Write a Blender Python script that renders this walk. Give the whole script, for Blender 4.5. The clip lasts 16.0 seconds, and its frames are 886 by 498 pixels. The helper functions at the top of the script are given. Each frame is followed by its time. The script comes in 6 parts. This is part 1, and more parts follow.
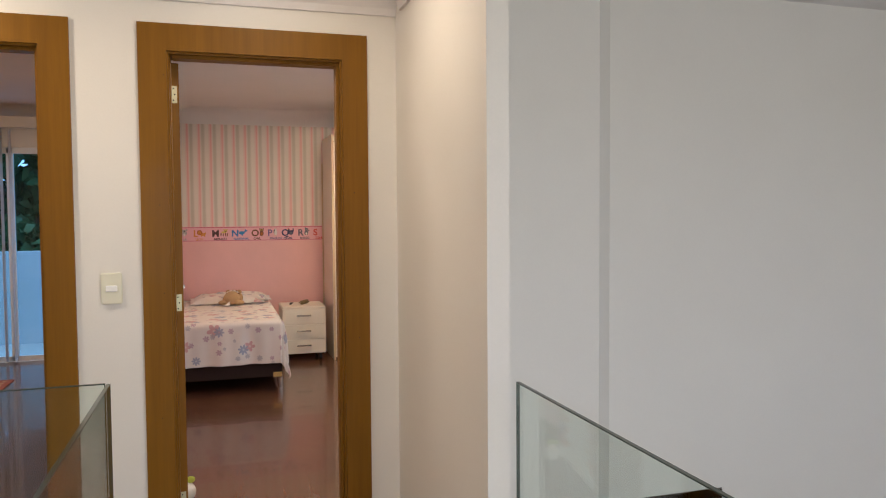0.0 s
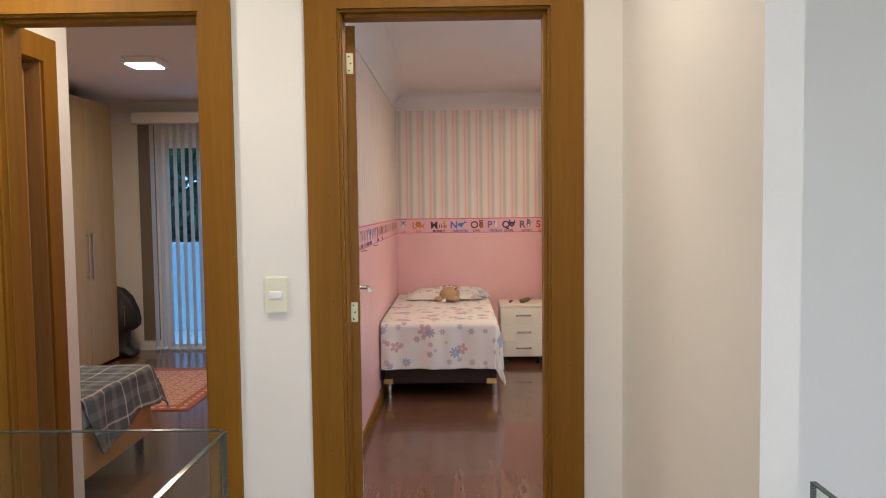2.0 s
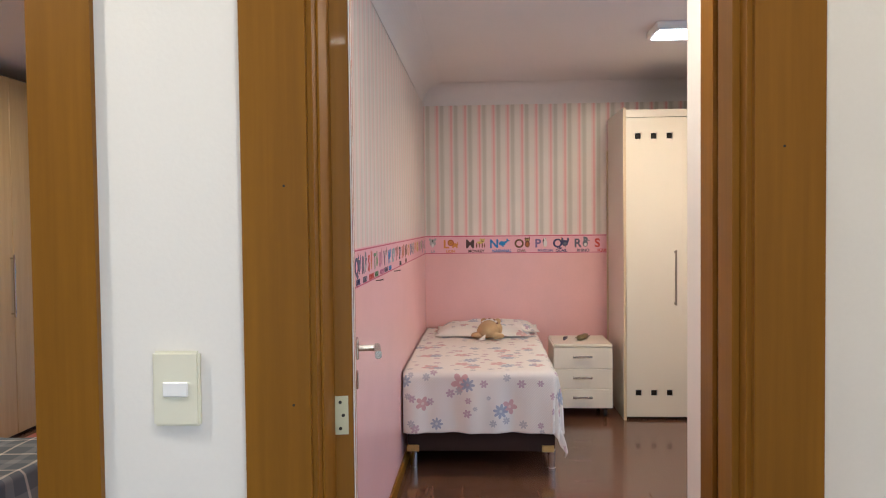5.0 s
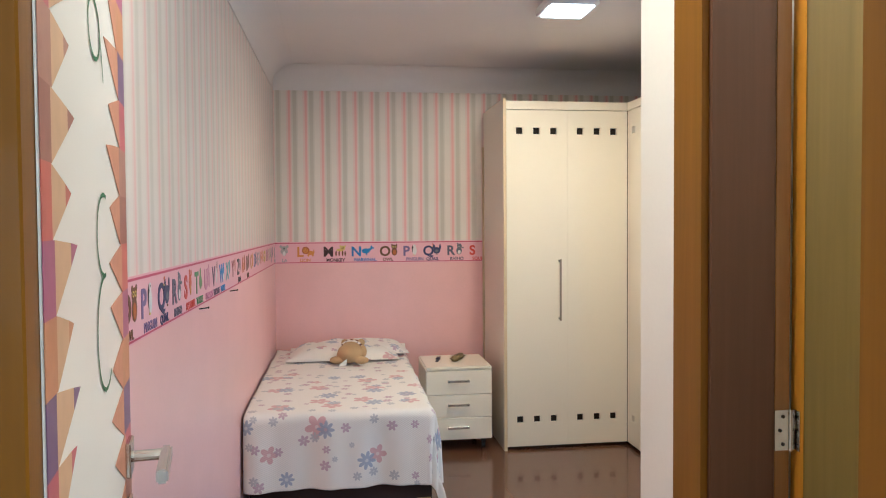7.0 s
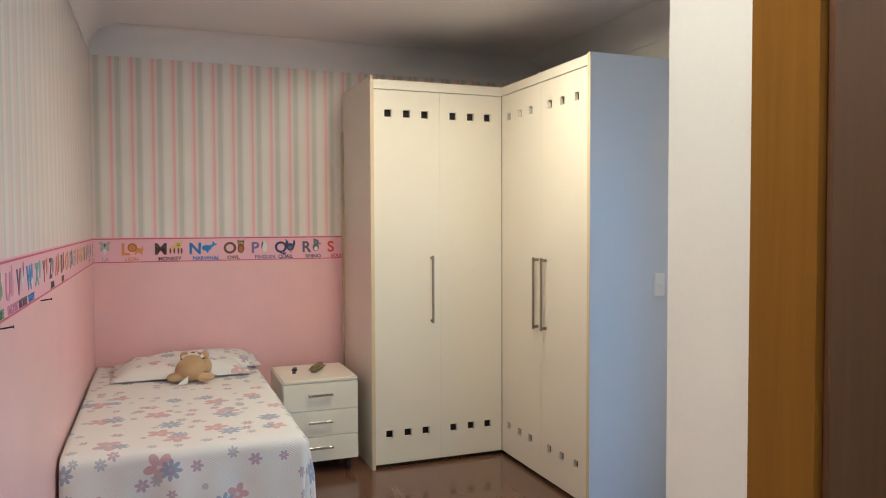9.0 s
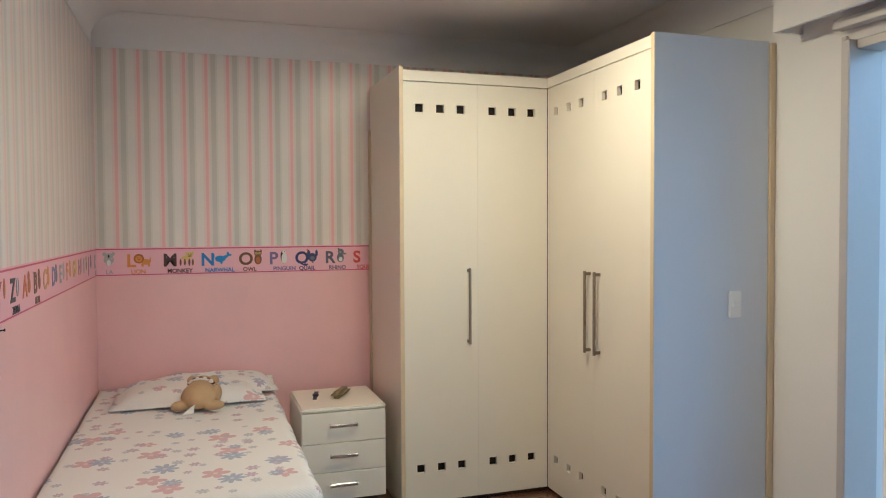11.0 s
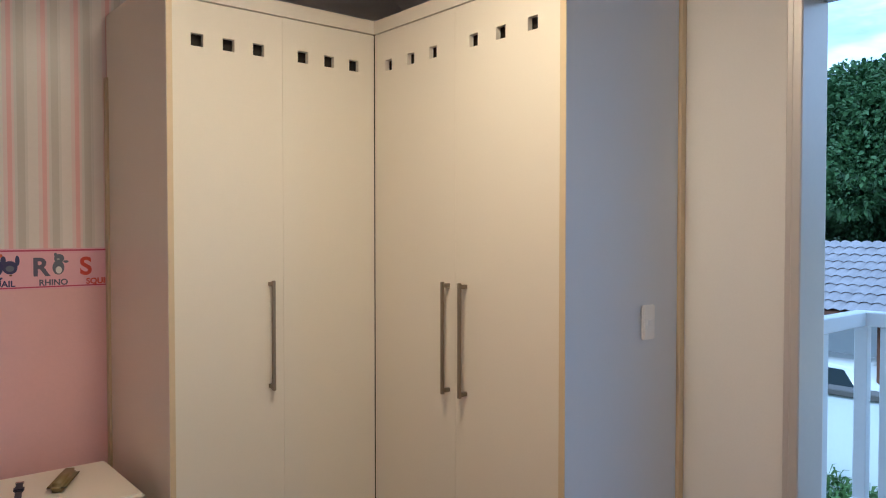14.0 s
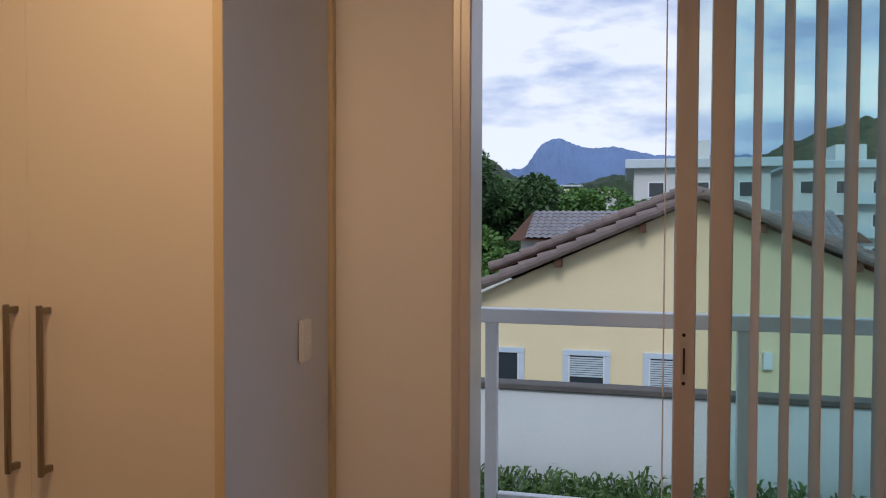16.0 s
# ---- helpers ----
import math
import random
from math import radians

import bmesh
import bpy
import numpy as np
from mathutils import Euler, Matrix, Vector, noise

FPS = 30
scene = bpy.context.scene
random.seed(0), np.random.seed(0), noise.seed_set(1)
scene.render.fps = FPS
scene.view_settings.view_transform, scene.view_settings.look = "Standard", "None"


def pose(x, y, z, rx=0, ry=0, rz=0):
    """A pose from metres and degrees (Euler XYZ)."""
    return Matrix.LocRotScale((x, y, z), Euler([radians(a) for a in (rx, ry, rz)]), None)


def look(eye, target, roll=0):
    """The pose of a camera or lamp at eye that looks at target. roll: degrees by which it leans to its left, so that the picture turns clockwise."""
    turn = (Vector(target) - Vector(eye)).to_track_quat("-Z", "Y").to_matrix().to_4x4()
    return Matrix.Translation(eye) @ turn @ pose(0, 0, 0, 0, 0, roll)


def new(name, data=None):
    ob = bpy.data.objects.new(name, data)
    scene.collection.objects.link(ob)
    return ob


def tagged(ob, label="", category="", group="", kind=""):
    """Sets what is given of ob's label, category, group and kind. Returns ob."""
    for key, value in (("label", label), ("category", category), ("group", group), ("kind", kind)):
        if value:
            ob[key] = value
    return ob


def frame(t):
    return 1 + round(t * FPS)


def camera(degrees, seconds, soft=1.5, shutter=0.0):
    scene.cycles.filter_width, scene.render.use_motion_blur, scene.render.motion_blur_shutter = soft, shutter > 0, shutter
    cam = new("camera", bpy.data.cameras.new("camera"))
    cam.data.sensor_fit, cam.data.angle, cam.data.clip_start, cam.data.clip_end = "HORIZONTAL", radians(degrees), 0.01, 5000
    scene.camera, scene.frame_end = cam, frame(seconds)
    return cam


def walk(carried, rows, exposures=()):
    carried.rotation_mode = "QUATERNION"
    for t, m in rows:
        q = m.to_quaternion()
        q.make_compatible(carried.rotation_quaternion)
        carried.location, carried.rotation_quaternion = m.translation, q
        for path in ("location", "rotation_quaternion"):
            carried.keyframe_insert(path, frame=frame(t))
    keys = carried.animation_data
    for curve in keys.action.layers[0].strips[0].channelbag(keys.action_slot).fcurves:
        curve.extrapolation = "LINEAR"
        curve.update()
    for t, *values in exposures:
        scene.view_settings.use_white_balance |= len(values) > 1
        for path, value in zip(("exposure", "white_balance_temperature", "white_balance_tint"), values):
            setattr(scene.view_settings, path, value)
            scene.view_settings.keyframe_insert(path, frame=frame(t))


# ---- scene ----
cam = camera(61.5, 16.0, 1.1)
PATH = [
    (0, (0.511, 0.295, 1.421), (1.093, 2.206, 1.331), -0.4),
    (0.5, (0.548, 0.412, 1.419), (0.908, 2.376, 1.316), -0.5),
    (1, (0.591, 0.598, 1.439), (0.783, 2.586, 1.328), -0.5),
    (1.5, (0.643, 0.786, 1.431), (0.706, 2.782, 1.317), -0.6),
    (2, (0.717, 0.99, 1.43), (0.682, 2.987, 1.317), -0.7),
    (2.5, (0.73, 1.186, 1.412), (0.621, 3.181, 1.309), -1.0),
    (3, (0.706, 1.407, 1.428), (0.546, 3.398, 1.332), -0.9),
    (5.5, (0.611, 2.462, 1.402), (0.55, 4.461, 1.341), -0.4),
    (6, (0.627, 2.646, 1.413), (0.654, 4.645, 1.351), -0.4),
    (6.5, (0.595, 2.835, 1.461), (0.746, 4.828, 1.388), -0.4),
    (7, (0.602, 3.035, 1.429), (0.87, 5.016, 1.366), -0.4),
    (7.5, (0.597, 3.248, 1.449), (0.995, 5.207, 1.37), -0.3),
    (8, (0.615, 3.393, 1.407), (1.122, 5.327, 1.341), -0.2),
    (8.5, (0.554, 3.481, 1.416), (1.17, 5.382, 1.344), -0.1),
    (9, (0.482, 3.571, 1.407), (1.2, 5.436, 1.334), -0.2),
    (11.5, (0.71, 4.216, 1.437), (1.311, 6.123, 1.377), -0.3),
    (12, (0.75, 4.446, 1.434), (1.34, 6.356, 1.379), -0.3),
    (12.5, (0.744, 4.645, 1.419), (1.41, 6.53, 1.361), -0.2),
    (13, (0.696, 4.829, 1.393), (1.541, 6.642, 1.349), -0.0),
    (13.5, (0.72, 5.002, 1.385), (1.757, 6.712, 1.341), 0.1),
    (14, (0.756, 5.185, 1.392), (2.03, 6.726, 1.34), 0.0),
    (14.5, (0.752, 5.368, 1.394), (2.263, 6.677, 1.335), 0.1),
    (15, (0.789, 5.533, 1.394), (2.494, 6.577, 1.336), 0.1),
    (15.5, (0.904, 5.673, 1.396), (2.749, 6.443, 1.343), 0.1),
    (16, (0.986, 5.792, 1.391), (2.927, 6.272, 1.333), 0.2),
]
EXPOSURES = [(0.0, -0.12, 5080, 4), (1.5, 0.02, 4850, 2), (3.0, 0.12, 4640, 0), (5.5, 0.16, 4430, 0), (6.5, 0.3, 4330, -4), (7.0, 0.24, 4230, -7), (9.0, 0.12, 4200, -10), (12.5, -0.1, 4180, -11), (13.5, -0.16, 4250, -11), (14.0, -0.36, 4420, -4), (14.5, -0.72, 4900, 0), (15.0, -1.05, 5450, 5), (16.0, -1.3, 5900, 9)]
walk(cam, [(t, look(eye, target, roll)) for t, eye, target, roll in PATH], EXPOSURES)

# ---- light ----
world = bpy.data.worlds.new("sky")
scene.world = world
world.use_nodes = True
wn, wl = world.node_tree.nodes, world.node_tree.links
wn.clear()
w_out = wn.new("ShaderNodeOutputWorld")
w_bg = wn.new("ShaderNodeBackground")
w_sky = wn.new("ShaderNodeTexSky")
w_sky.sky_type = "NISHITA"
w_sky.sun_disc = False
w_sky.sun_elevation = radians(37)
w_sky.sun_rotation = radians(270)
w_co = wn.new("ShaderNodeTexCoord")
w_map = wn.new("ShaderNodeMapping")
w_map.inputs["Scale"].default_value = (1.0, 1.0, 3.2)
w_noise = wn.new("ShaderNodeTexNoise")
w_noise.inputs["Scale"].default_value = 3.6
w_noise.inputs["Detail"].default_value = 7
w_noise.inputs["Roughness"].default_value = 0.56
w_ramp = wn.new("ShaderNodeValToRGB")
w_ramp.color_ramp.elements[0].position = 0.34
w_ramp.color_ramp.elements[0].color = (0.30, 0.36, 0.58, 1)
w_ramp.color_ramp.elements[1].position = 0.57
w_ramp.color_ramp.elements[1].color = (1.0, 1.0, 1.04, 1)
e_ = w_ramp.color_ramp.elements.new(0.46)
e_.color = (0.55, 0.62, 0.85, 1)
w_scale = wn.new("ShaderNodeVectorMath")
w_scale.operation = "SCALE"
w_scale.inputs["Scale"].default_value = 16.0
w_mix = wn.new("ShaderNodeMix")
w_mix.data_type = "RGBA"
w_mix.inputs[0].default_value = 0.9
wl.new(w_co.outputs["Generated"], w_map.inputs["Vector"])
wl.new(w_map.outputs["Vector"], w_noise.inputs["Vector"])
wl.new(w_noise.outputs["Fac"], w_ramp.inputs["Fac"])
wl.new(w_ramp.outputs["Color"], w_scale.inputs[0])
wl.new(w_sky.outputs["Color"], w_mix.inputs[6])
wl.new(w_scale.outputs["Vector"], w_mix.inputs[7])
wl.new(w_mix.outputs[2], w_bg.inputs["Color"])
w_bg.inputs["Strength"].default_value = 0.15
wl.new(w_bg.outputs["Background"], w_out.inputs["Surface"])

sun_data = bpy.data.lights.new("sun", "SUN")
sun_data.energy, sun_data.angle, sun_data.color = 2.9, radians(15), (1.0, 0.95, 0.88)
sun = new("sun", sun_data)
sun.matrix_world = look((-12, 0, 9), (0, 0, 0))


def area(name, x, y, z, tx, ty, tz, w, h, watts, color):
    d = bpy.data.lights.new(name, "AREA")
    d.shape, d.size, d.size_y, d.energy, d.color = "RECTANGLE", w, h, watts, color
    ob = new(name, d)
    ob.matrix_world = look((x, y, z), (tx, ty, tz))
    return ob


WARM = (1.0, 0.61, 0.30)
SOFT = (1.0, 0.68, 0.40)
DAY = (1.0, 0.86, 0.72)
area("bedroom_lamp_light", 1.705, 6.60, 2.455, 1.705, 6.60, 0, 0.2, 0.2, 28, WARM)
# Lamp out of view, assumed from the bright white entry wall.
area("entry_unseen_lamp", 0.66, 4.25, 2.455, 0.66, 4.25, 0, 0.15, 0.15, 16, SOFT)
area("second_bedroom_lamp_light", -1.515, 6.4, 2.455, -1.515, 6.4, 0, 0.2, 0.2, 34, WARM)
area("landing_lamp_light", 0.75, 2.75, 2.44, 0.75, 2.75, 0, 0.12, 0.12, 8, SOFT)
area("landing_lamp_light", 0.75, 0.75, 2.44, 0.75, 0.75, 0, 0.12, 0.12, 11, SOFT)
area("landing_lamp_light", -0.65, 2.95, 2.44, -0.65, 2.95, 0, 0.12, 0.12, 15, SOFT)
# Fill for the second bedroom's entry wall, from an assumed lamp out of view.
area("second_entry_fill", -0.55, 4.15, 2.455, -0.55, 4.15, 0, 0.15, 0.15, 10, SOFT)
# Unseen bathroom lamp, added to brighten the open door leaf.
area("bathroom_fill", 1.87, 3.95, 2.455, 1.87, 3.95, 0, 0.15, 0.15, 11, SOFT)
area("stair_window_daylight", 2.9, -1.42, 1.2, 2.9, 0, 1.0, 1.6, 1.6, 47, DAY)
# Warm fill added behind the landing, in an assumed opening out of view.
area("landing_rear_fill", 0.4, -1.52, 1.35, 0.5, 3.0, 0.9, 1.1, 1.2, 30, (1.0, 0.75, 0.50))
area("balcony_door_daylight", 2.90, 4.98, 1.15, 0.0, 5.6, 0.95, 0.34, 1.8, 5.0, (0.86, 0.93, 1.0))


# ---- materials ----
def material(name, color, rough=0.5, metal=0.0, bump=0.0, bump_scale=60.0, vary=0.06, vary_scale=2.5, grain=0.03, spec=0.5, coat=0.0):
    """Base colour with broad and fine variation and a fine relief."""
    m = bpy.data.materials.new(name)
    m.use_nodes = True
    n, l = m.node_tree.nodes, m.node_tree.links
    p = n["Principled BSDF"]
    p.inputs["Roughness"].default_value = rough
    p.inputs["Metallic"].default_value = metal
    p.inputs["Specular IOR Level"].default_value = spec
    p.inputs["Coat Weight"].default_value = coat
    co = n.new("ShaderNodeTexCoord")
    big, fine = n.new("ShaderNodeTexNoise"), n.new("ShaderNodeTexNoise")
    big.inputs["Scale"].default_value, big.inputs["Detail"].default_value = vary_scale, 4
    fine.inputs["Scale"].default_value, fine.inputs["Detail"].default_value = bump_scale, 5
    l.new(co.outputs["Object"], big.inputs["Vector"])
    l.new(co.outputs["Object"], fine.inputs["Vector"])
    a, b = n.new("ShaderNodeMath"), n.new("ShaderNodeMath")
    a.operation = b.operation = "MULTIPLY_ADD"
    a.inputs[1].default_value, a.inputs[2].default_value = 2 * vary, 1 - vary
    b.inputs[1].default_value, b.inputs[2].default_value = 2 * grain, -grain
    l.new(big.outputs["Fac"], a.inputs[0])
    l.new(fine.outputs["Fac"], b.inputs[0])
    s = n.new("ShaderNodeMath")
    s.operation = "ADD"
    l.new(a.outputs[0], s.inputs[0])
    l.new(b.outputs[0], s.inputs[1])
    mul = n.new("ShaderNodeVectorMath")
    mul.operation = "SCALE"
    mul.inputs[0].default_value = color[:3]
    l.new(s.outputs[0], mul.inputs["Scale"])
    l.new(mul.outputs["Vector"], p.inputs["Base Color"])
    if bump:
        bp = n.new("ShaderNodeBump")
        bp.inputs["Strength"].default_value, bp.inputs["Distance"].default_value = bump, 0.002
        l.new(fine.outputs["Fac"], bp.inputs["Height"])
        l.new(bp.outputs["Normal"], p.inputs["Normal"])
    return m


def wood(name, dark, light, rough, axis_scale, coat=0.0, wave=0.0):
    """Streaked wood; axis_scale is small along the grain."""
    m = bpy.data.materials.new(name)
    m.use_nodes = True
    n, l = m.node_tree.nodes, m.node_tree.links
    p = n["Principled BSDF"]
    p.inputs["Roughness"].default_value = rough
    p.inputs["Specular IOR Level"].default_value = 0.28 if rough > 0.4 else 0.5
    p.inputs["Coat Weight"].default_value = coat
    co, mp = n.new("ShaderNodeTexCoord"), n.new("ShaderNodeMapping")
    mp.inputs["Scale"].default_value = axis_scale
    t1, t2 = n.new("ShaderNodeTexNoise"), n.new("ShaderNodeTexNoise")
    t1.inputs["Scale"].default_value, t1.inputs["Detail"].default_value, t1.inputs["Distortion"].default_value = 1.0, 8, 0.4
    t2.inputs["Scale"].default_value, t2.inputs["Detail"].default_value = 6.0, 6
    r = n.new("ShaderNodeValToRGB")
    r.color_ramp.elements[0].position, r.color_ramp.elements[1].position = 0.28, 0.74
    r.color_ramp.elements[0].color, r.color_ramp.elements[1].color = (*dark, 1), (*light, 1)
    mix = n.new("ShaderNodeMath")
    mix.operation = "MULTIPLY_ADD"
    mix.inputs[1].default_value = 0.35
    half = n.new("ShaderNodeMath")
    half.operation = "MULTIPLY"
    half.inputs[1].default_value = 0.65
    l.new(co.outputs["Object"], mp.inputs["Vector"])
    l.new(mp.outputs["Vector"], t1.inputs["Vector"])
    l.new(mp.outputs["Vector"], t2.inputs["Vector"])
    l.new(t1.outputs["Fac"], half.inputs[0])
    l.new(t2.outputs["Fac"], mix.inputs[0])
    l.new(half.outputs[0], mix.inputs[2])
    l.new(mix.outputs[0], r.inputs["Fac"])
    l.new(r.outputs["Color"], p.inputs["Base Color"])
    bp = n.new("ShaderNodeBump")
    bp.inputs["Strength"].default_value, bp.inputs["Distance"].default_value = 0.12, 0.001
    l.new(t2.outputs["Fac"], bp.inputs["Height"])
    l.new(bp.outputs["Normal"], p.inputs["Normal"])
    return m


def glow(name, color, strength):
    m = bpy.data.materials.new(name)
    m.use_nodes = True
    p = m.node_tree.nodes["Principled BSDF"]
    p.inputs["Base Color"].default_value = (*color, 1)
    p.inputs["Emission Color"].default_value = (*color, 1)
    p.inputs["Emission Strength"].default_value = strength
    return m


def glass(name, tint, rough=0.0):
    m = bpy.data.materials.new(name)
    m.use_nodes = True
    n, l = m.node_tree.nodes, m.node_tree.links
    out = n["Material Output"]
    n.remove(n["Principled BSDF"])
    clear, shine, mix, fr = (n.new("ShaderNodeBsdfTransparent"), n.new("ShaderNodeBsdfGlossy"), n.new("ShaderNodeMixShader"), n.new("ShaderNodeLayerWeight"))
    pw, sc = n.new("ShaderNodeMath"), n.new("ShaderNodeMath")
    pw.operation, pw.inputs[1].default_value = "POWER", 4.0
    sc.operation, sc.inputs[1].default_value, sc.inputs[2].default_value = "MULTIPLY_ADD", 0.7, 0.035
    clear.inputs["Color"].default_value = (*tint, 1)
    shine.inputs["Roughness"].default_value = rough
    fr.inputs["Blend"].default_value = 0.5
    l.new(fr.outputs["Facing"], pw.inputs[0])
    l.new(pw.outputs[0], sc.inputs[0])
    l.new(sc.outputs[0], mix.inputs["Fac"])
    l.new(clear.outputs["BSDF"], mix.inputs[1])
    l.new(shine.outputs["BSDF"], mix.inputs[2])
    l.new(mix.outputs["Shader"], out.inputs["Surface"])
    return m


def wallpaper(name, axis, start, period, washed):
    """Paint below, a striped paper above the border; axis 0 or 1 is the wall's run."""
    m = material(name, (0.8, 0.8, 0.8), 0.32, bump=0.10, bump_scale=70, vary=0.07, vary_scale=4.0, grain=0.03)
    n, l = m.node_tree.nodes, m.node_tree.links
    p = n["Principled BSDF"]
    old = p.inputs["Base Color"].links[0].from_node
    co, sep = n.new("ShaderNodeTexCoord"), n.new("ShaderNodeSeparateXYZ")
    l.new(co.outputs["Object"], sep.inputs["Vector"])
    sub, div, fract = n.new("ShaderNodeMath"), n.new("ShaderNodeMath"), n.new("ShaderNodeMath")
    sub.operation, div.operation, fract.operation = "SUBTRACT", "DIVIDE", "FRACT"
    sub.inputs[1].default_value, div.inputs[1].default_value = start, period
    l.new(sep.outputs[axis], sub.inputs[0])
    l.new(sub.outputs[0], div.inputs[0])
    l.new(div.outputs[0], fract.inputs[0])
    r = n.new("ShaderNodeValToRGB")
    r.color_ramp.interpolation = "CONSTANT"
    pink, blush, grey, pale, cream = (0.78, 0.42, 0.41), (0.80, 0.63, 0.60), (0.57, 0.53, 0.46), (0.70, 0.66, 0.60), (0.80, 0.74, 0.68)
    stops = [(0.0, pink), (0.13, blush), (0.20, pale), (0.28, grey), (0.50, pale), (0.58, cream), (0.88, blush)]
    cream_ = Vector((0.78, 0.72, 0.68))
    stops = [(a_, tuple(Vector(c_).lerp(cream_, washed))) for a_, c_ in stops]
    el = r.color_ramp.elements
    el[0].position, el[0].color = 0.0, (*stops[0][1], 1)
    el[1].position, el[1].color = stops[-1][0], (*stops[-1][1], 1)
    for pos, c in stops[1:-1]:
        e = el.new(pos)
        e.color = (*c, 1)
    l.new(fract.outputs[0], r.inputs["Fac"])
    up = n.new("ShaderNodeMath")
    up.operation = "GREATER_THAN"
    up.inputs[1].default_value = 1.25
    l.new(sep.outputs[2], up.inputs[0])
    mix = n.new("ShaderNodeMix")
    mix.data_type = "RGBA"
    mix.inputs[6].default_value = (0.80, 0.50, 0.50, 1)
    l.new(up.outputs[0], mix.inputs[0])
    l.new(r.outputs["Color"], mix.inputs[7])
    mul = n.new("ShaderNodeVectorMath")
    mul.operation = "MULTIPLY"
    old.inputs[0].default_value = (1, 1, 1)
    l.new(mix.outputs[2], mul.inputs[0])
    l.new(old.outputs["Vector"], mul.inputs[1])
    l.new(mul.outputs["Vector"], p.inputs["Base Color"])
    return m


def floral(name):
    """White crinkled cotton printed with pink and blue flowers, in metres of cloth (UV)."""
    m = bpy.data.materials.new(name)
    m.use_nodes = True
    n, l = m.node_tree.nodes, m.node_tree.links
    p = n["Principled BSDF"]
    p.inputs["Roughness"].default_value = 0.9
    p.inputs["Sheen Weight"].default_value = 0.2
    uv = n.new("ShaderNodeUVMap")

    def math_node(op, a, b=None, c=None):
        k = n.new("ShaderNodeMath")
        k.operation = op
        for i, v in enumerate((a, b, c)):
            if v is None:
                continue
            if isinstance(v, (int, float)):
                k.inputs[i].default_value = v
            else:
                l.new(v, k.inputs[i])
        return k.outputs[0]

    last = None
    wob = n.new("ShaderNodeTexNoise")
    wob.inputs["Scale"].default_value = 3
    l.new(uv.outputs["UV"], wob.inputs["Vector"])
    for scale, petals, size, shift, color, keep in (
            (4.6, 5, 0.25, 0.0, (0.60, 0.35, 0.38), 0.42), (5.0, 8, 0.24, 3.7, (0.33, 0.38, 0.52), 0.42),
            (10.0, 6, 0.25, 8.1, (0.50, 0.36, 0.46), 0.60), (11.0, 7, 0.25, 5.3, (0.47, 0.47, 0.52), 0.62)):
        mp = n.new("ShaderNodeMapping")
        mp.inputs["Scale"].default_value = (scale, scale, scale)
        mp.inputs["Location"].default_value = (shift, shift * 0.7, 0)
        v = n.new("ShaderNodeTexVoronoi")
        v.voronoi_dimensions = "2D"
        v.inputs["Scale"].default_value = 1.0
        v.inputs["Randomness"].default_value = 0.75
        l.new(uv.outputs["UV"], mp.inputs["Vector"])
        l.new(mp.outputs["Vector"], v.inputs["Vector"])
        d = n.new("ShaderNodeVectorMath")
        d.operation = "SUBTRACT"
        l.new(mp.outputs["Vector"], d.inputs[0])
        l.new(v.outputs["Position"], d.inputs[1])
        s = n.new("ShaderNodeSeparateXYZ")
        l.new(d.outputs["Vector"], s.inputs["Vector"])
        ang = math_node("ARCTAN2", s.outputs[1], s.outputs[0])
        rnd = n.new("ShaderNodeSeparateColor")
        l.new(v.outputs["Color"], rnd.inputs["Color"])
        wave_ = math_node("ABSOLUTE", math_node("COSINE", math_node("MULTIPLY_ADD", ang, petals / 2, rnd.outputs[1])))
        edge = math_node("MULTIPLY", math_node("MULTIPLY_ADD", wave_, 0.55, 0.45), math_node("MULTIPLY_ADD", rnd.outputs[2], size * 0.5, size * 0.6))
        inside = math_node("LESS_THAN", v.outputs["Distance"], edge)
        hole = math_node("GREATER_THAN", v.outputs["Distance"], size * 0.16)
        shown = math_node("GREATER_THAN", rnd.outputs[0], keep)
        fac = math_node("MULTIPLY", math_node("MULTIPLY", inside, shown), math_node("MULTIPLY_ADD", hole, 0.45, 0.4))
        mix = n.new("ShaderNodeMix")
        mix.data_type = "RGBA"
        l.new(fac, mix.inputs[0])
        if last is None:
            mix.inputs[6].default_value = (0.80, 0.77, 0.74, 1)
        else:
            l.new(last, mix.inputs[6])
        mix.inputs[7].default_value = (*color, 1)
        last = mix.outputs[2]
    l.new(last, p.inputs["Base Color"])
    su = n.new("ShaderNodeSeparateXYZ")
    l.new(uv.outputs["UV"], su.inputs["Vector"])
    rib = math_node("MULTIPLY", math_node("SINE", math_node("MULTIPLY", su.outputs[1], 700)), math_node("SINE", math_node("MULTIPLY", su.outputs[0], 450)))
    bp = n.new("ShaderNodeBump")
    bp.inputs["Strength"].default_value, bp.inputs["Distance"].default_value = 0.5, 0.0015
    l.new(rib, bp.inputs["Height"])
    l.new(bp.outputs["Normal"], p.inputs["Normal"])
    return m


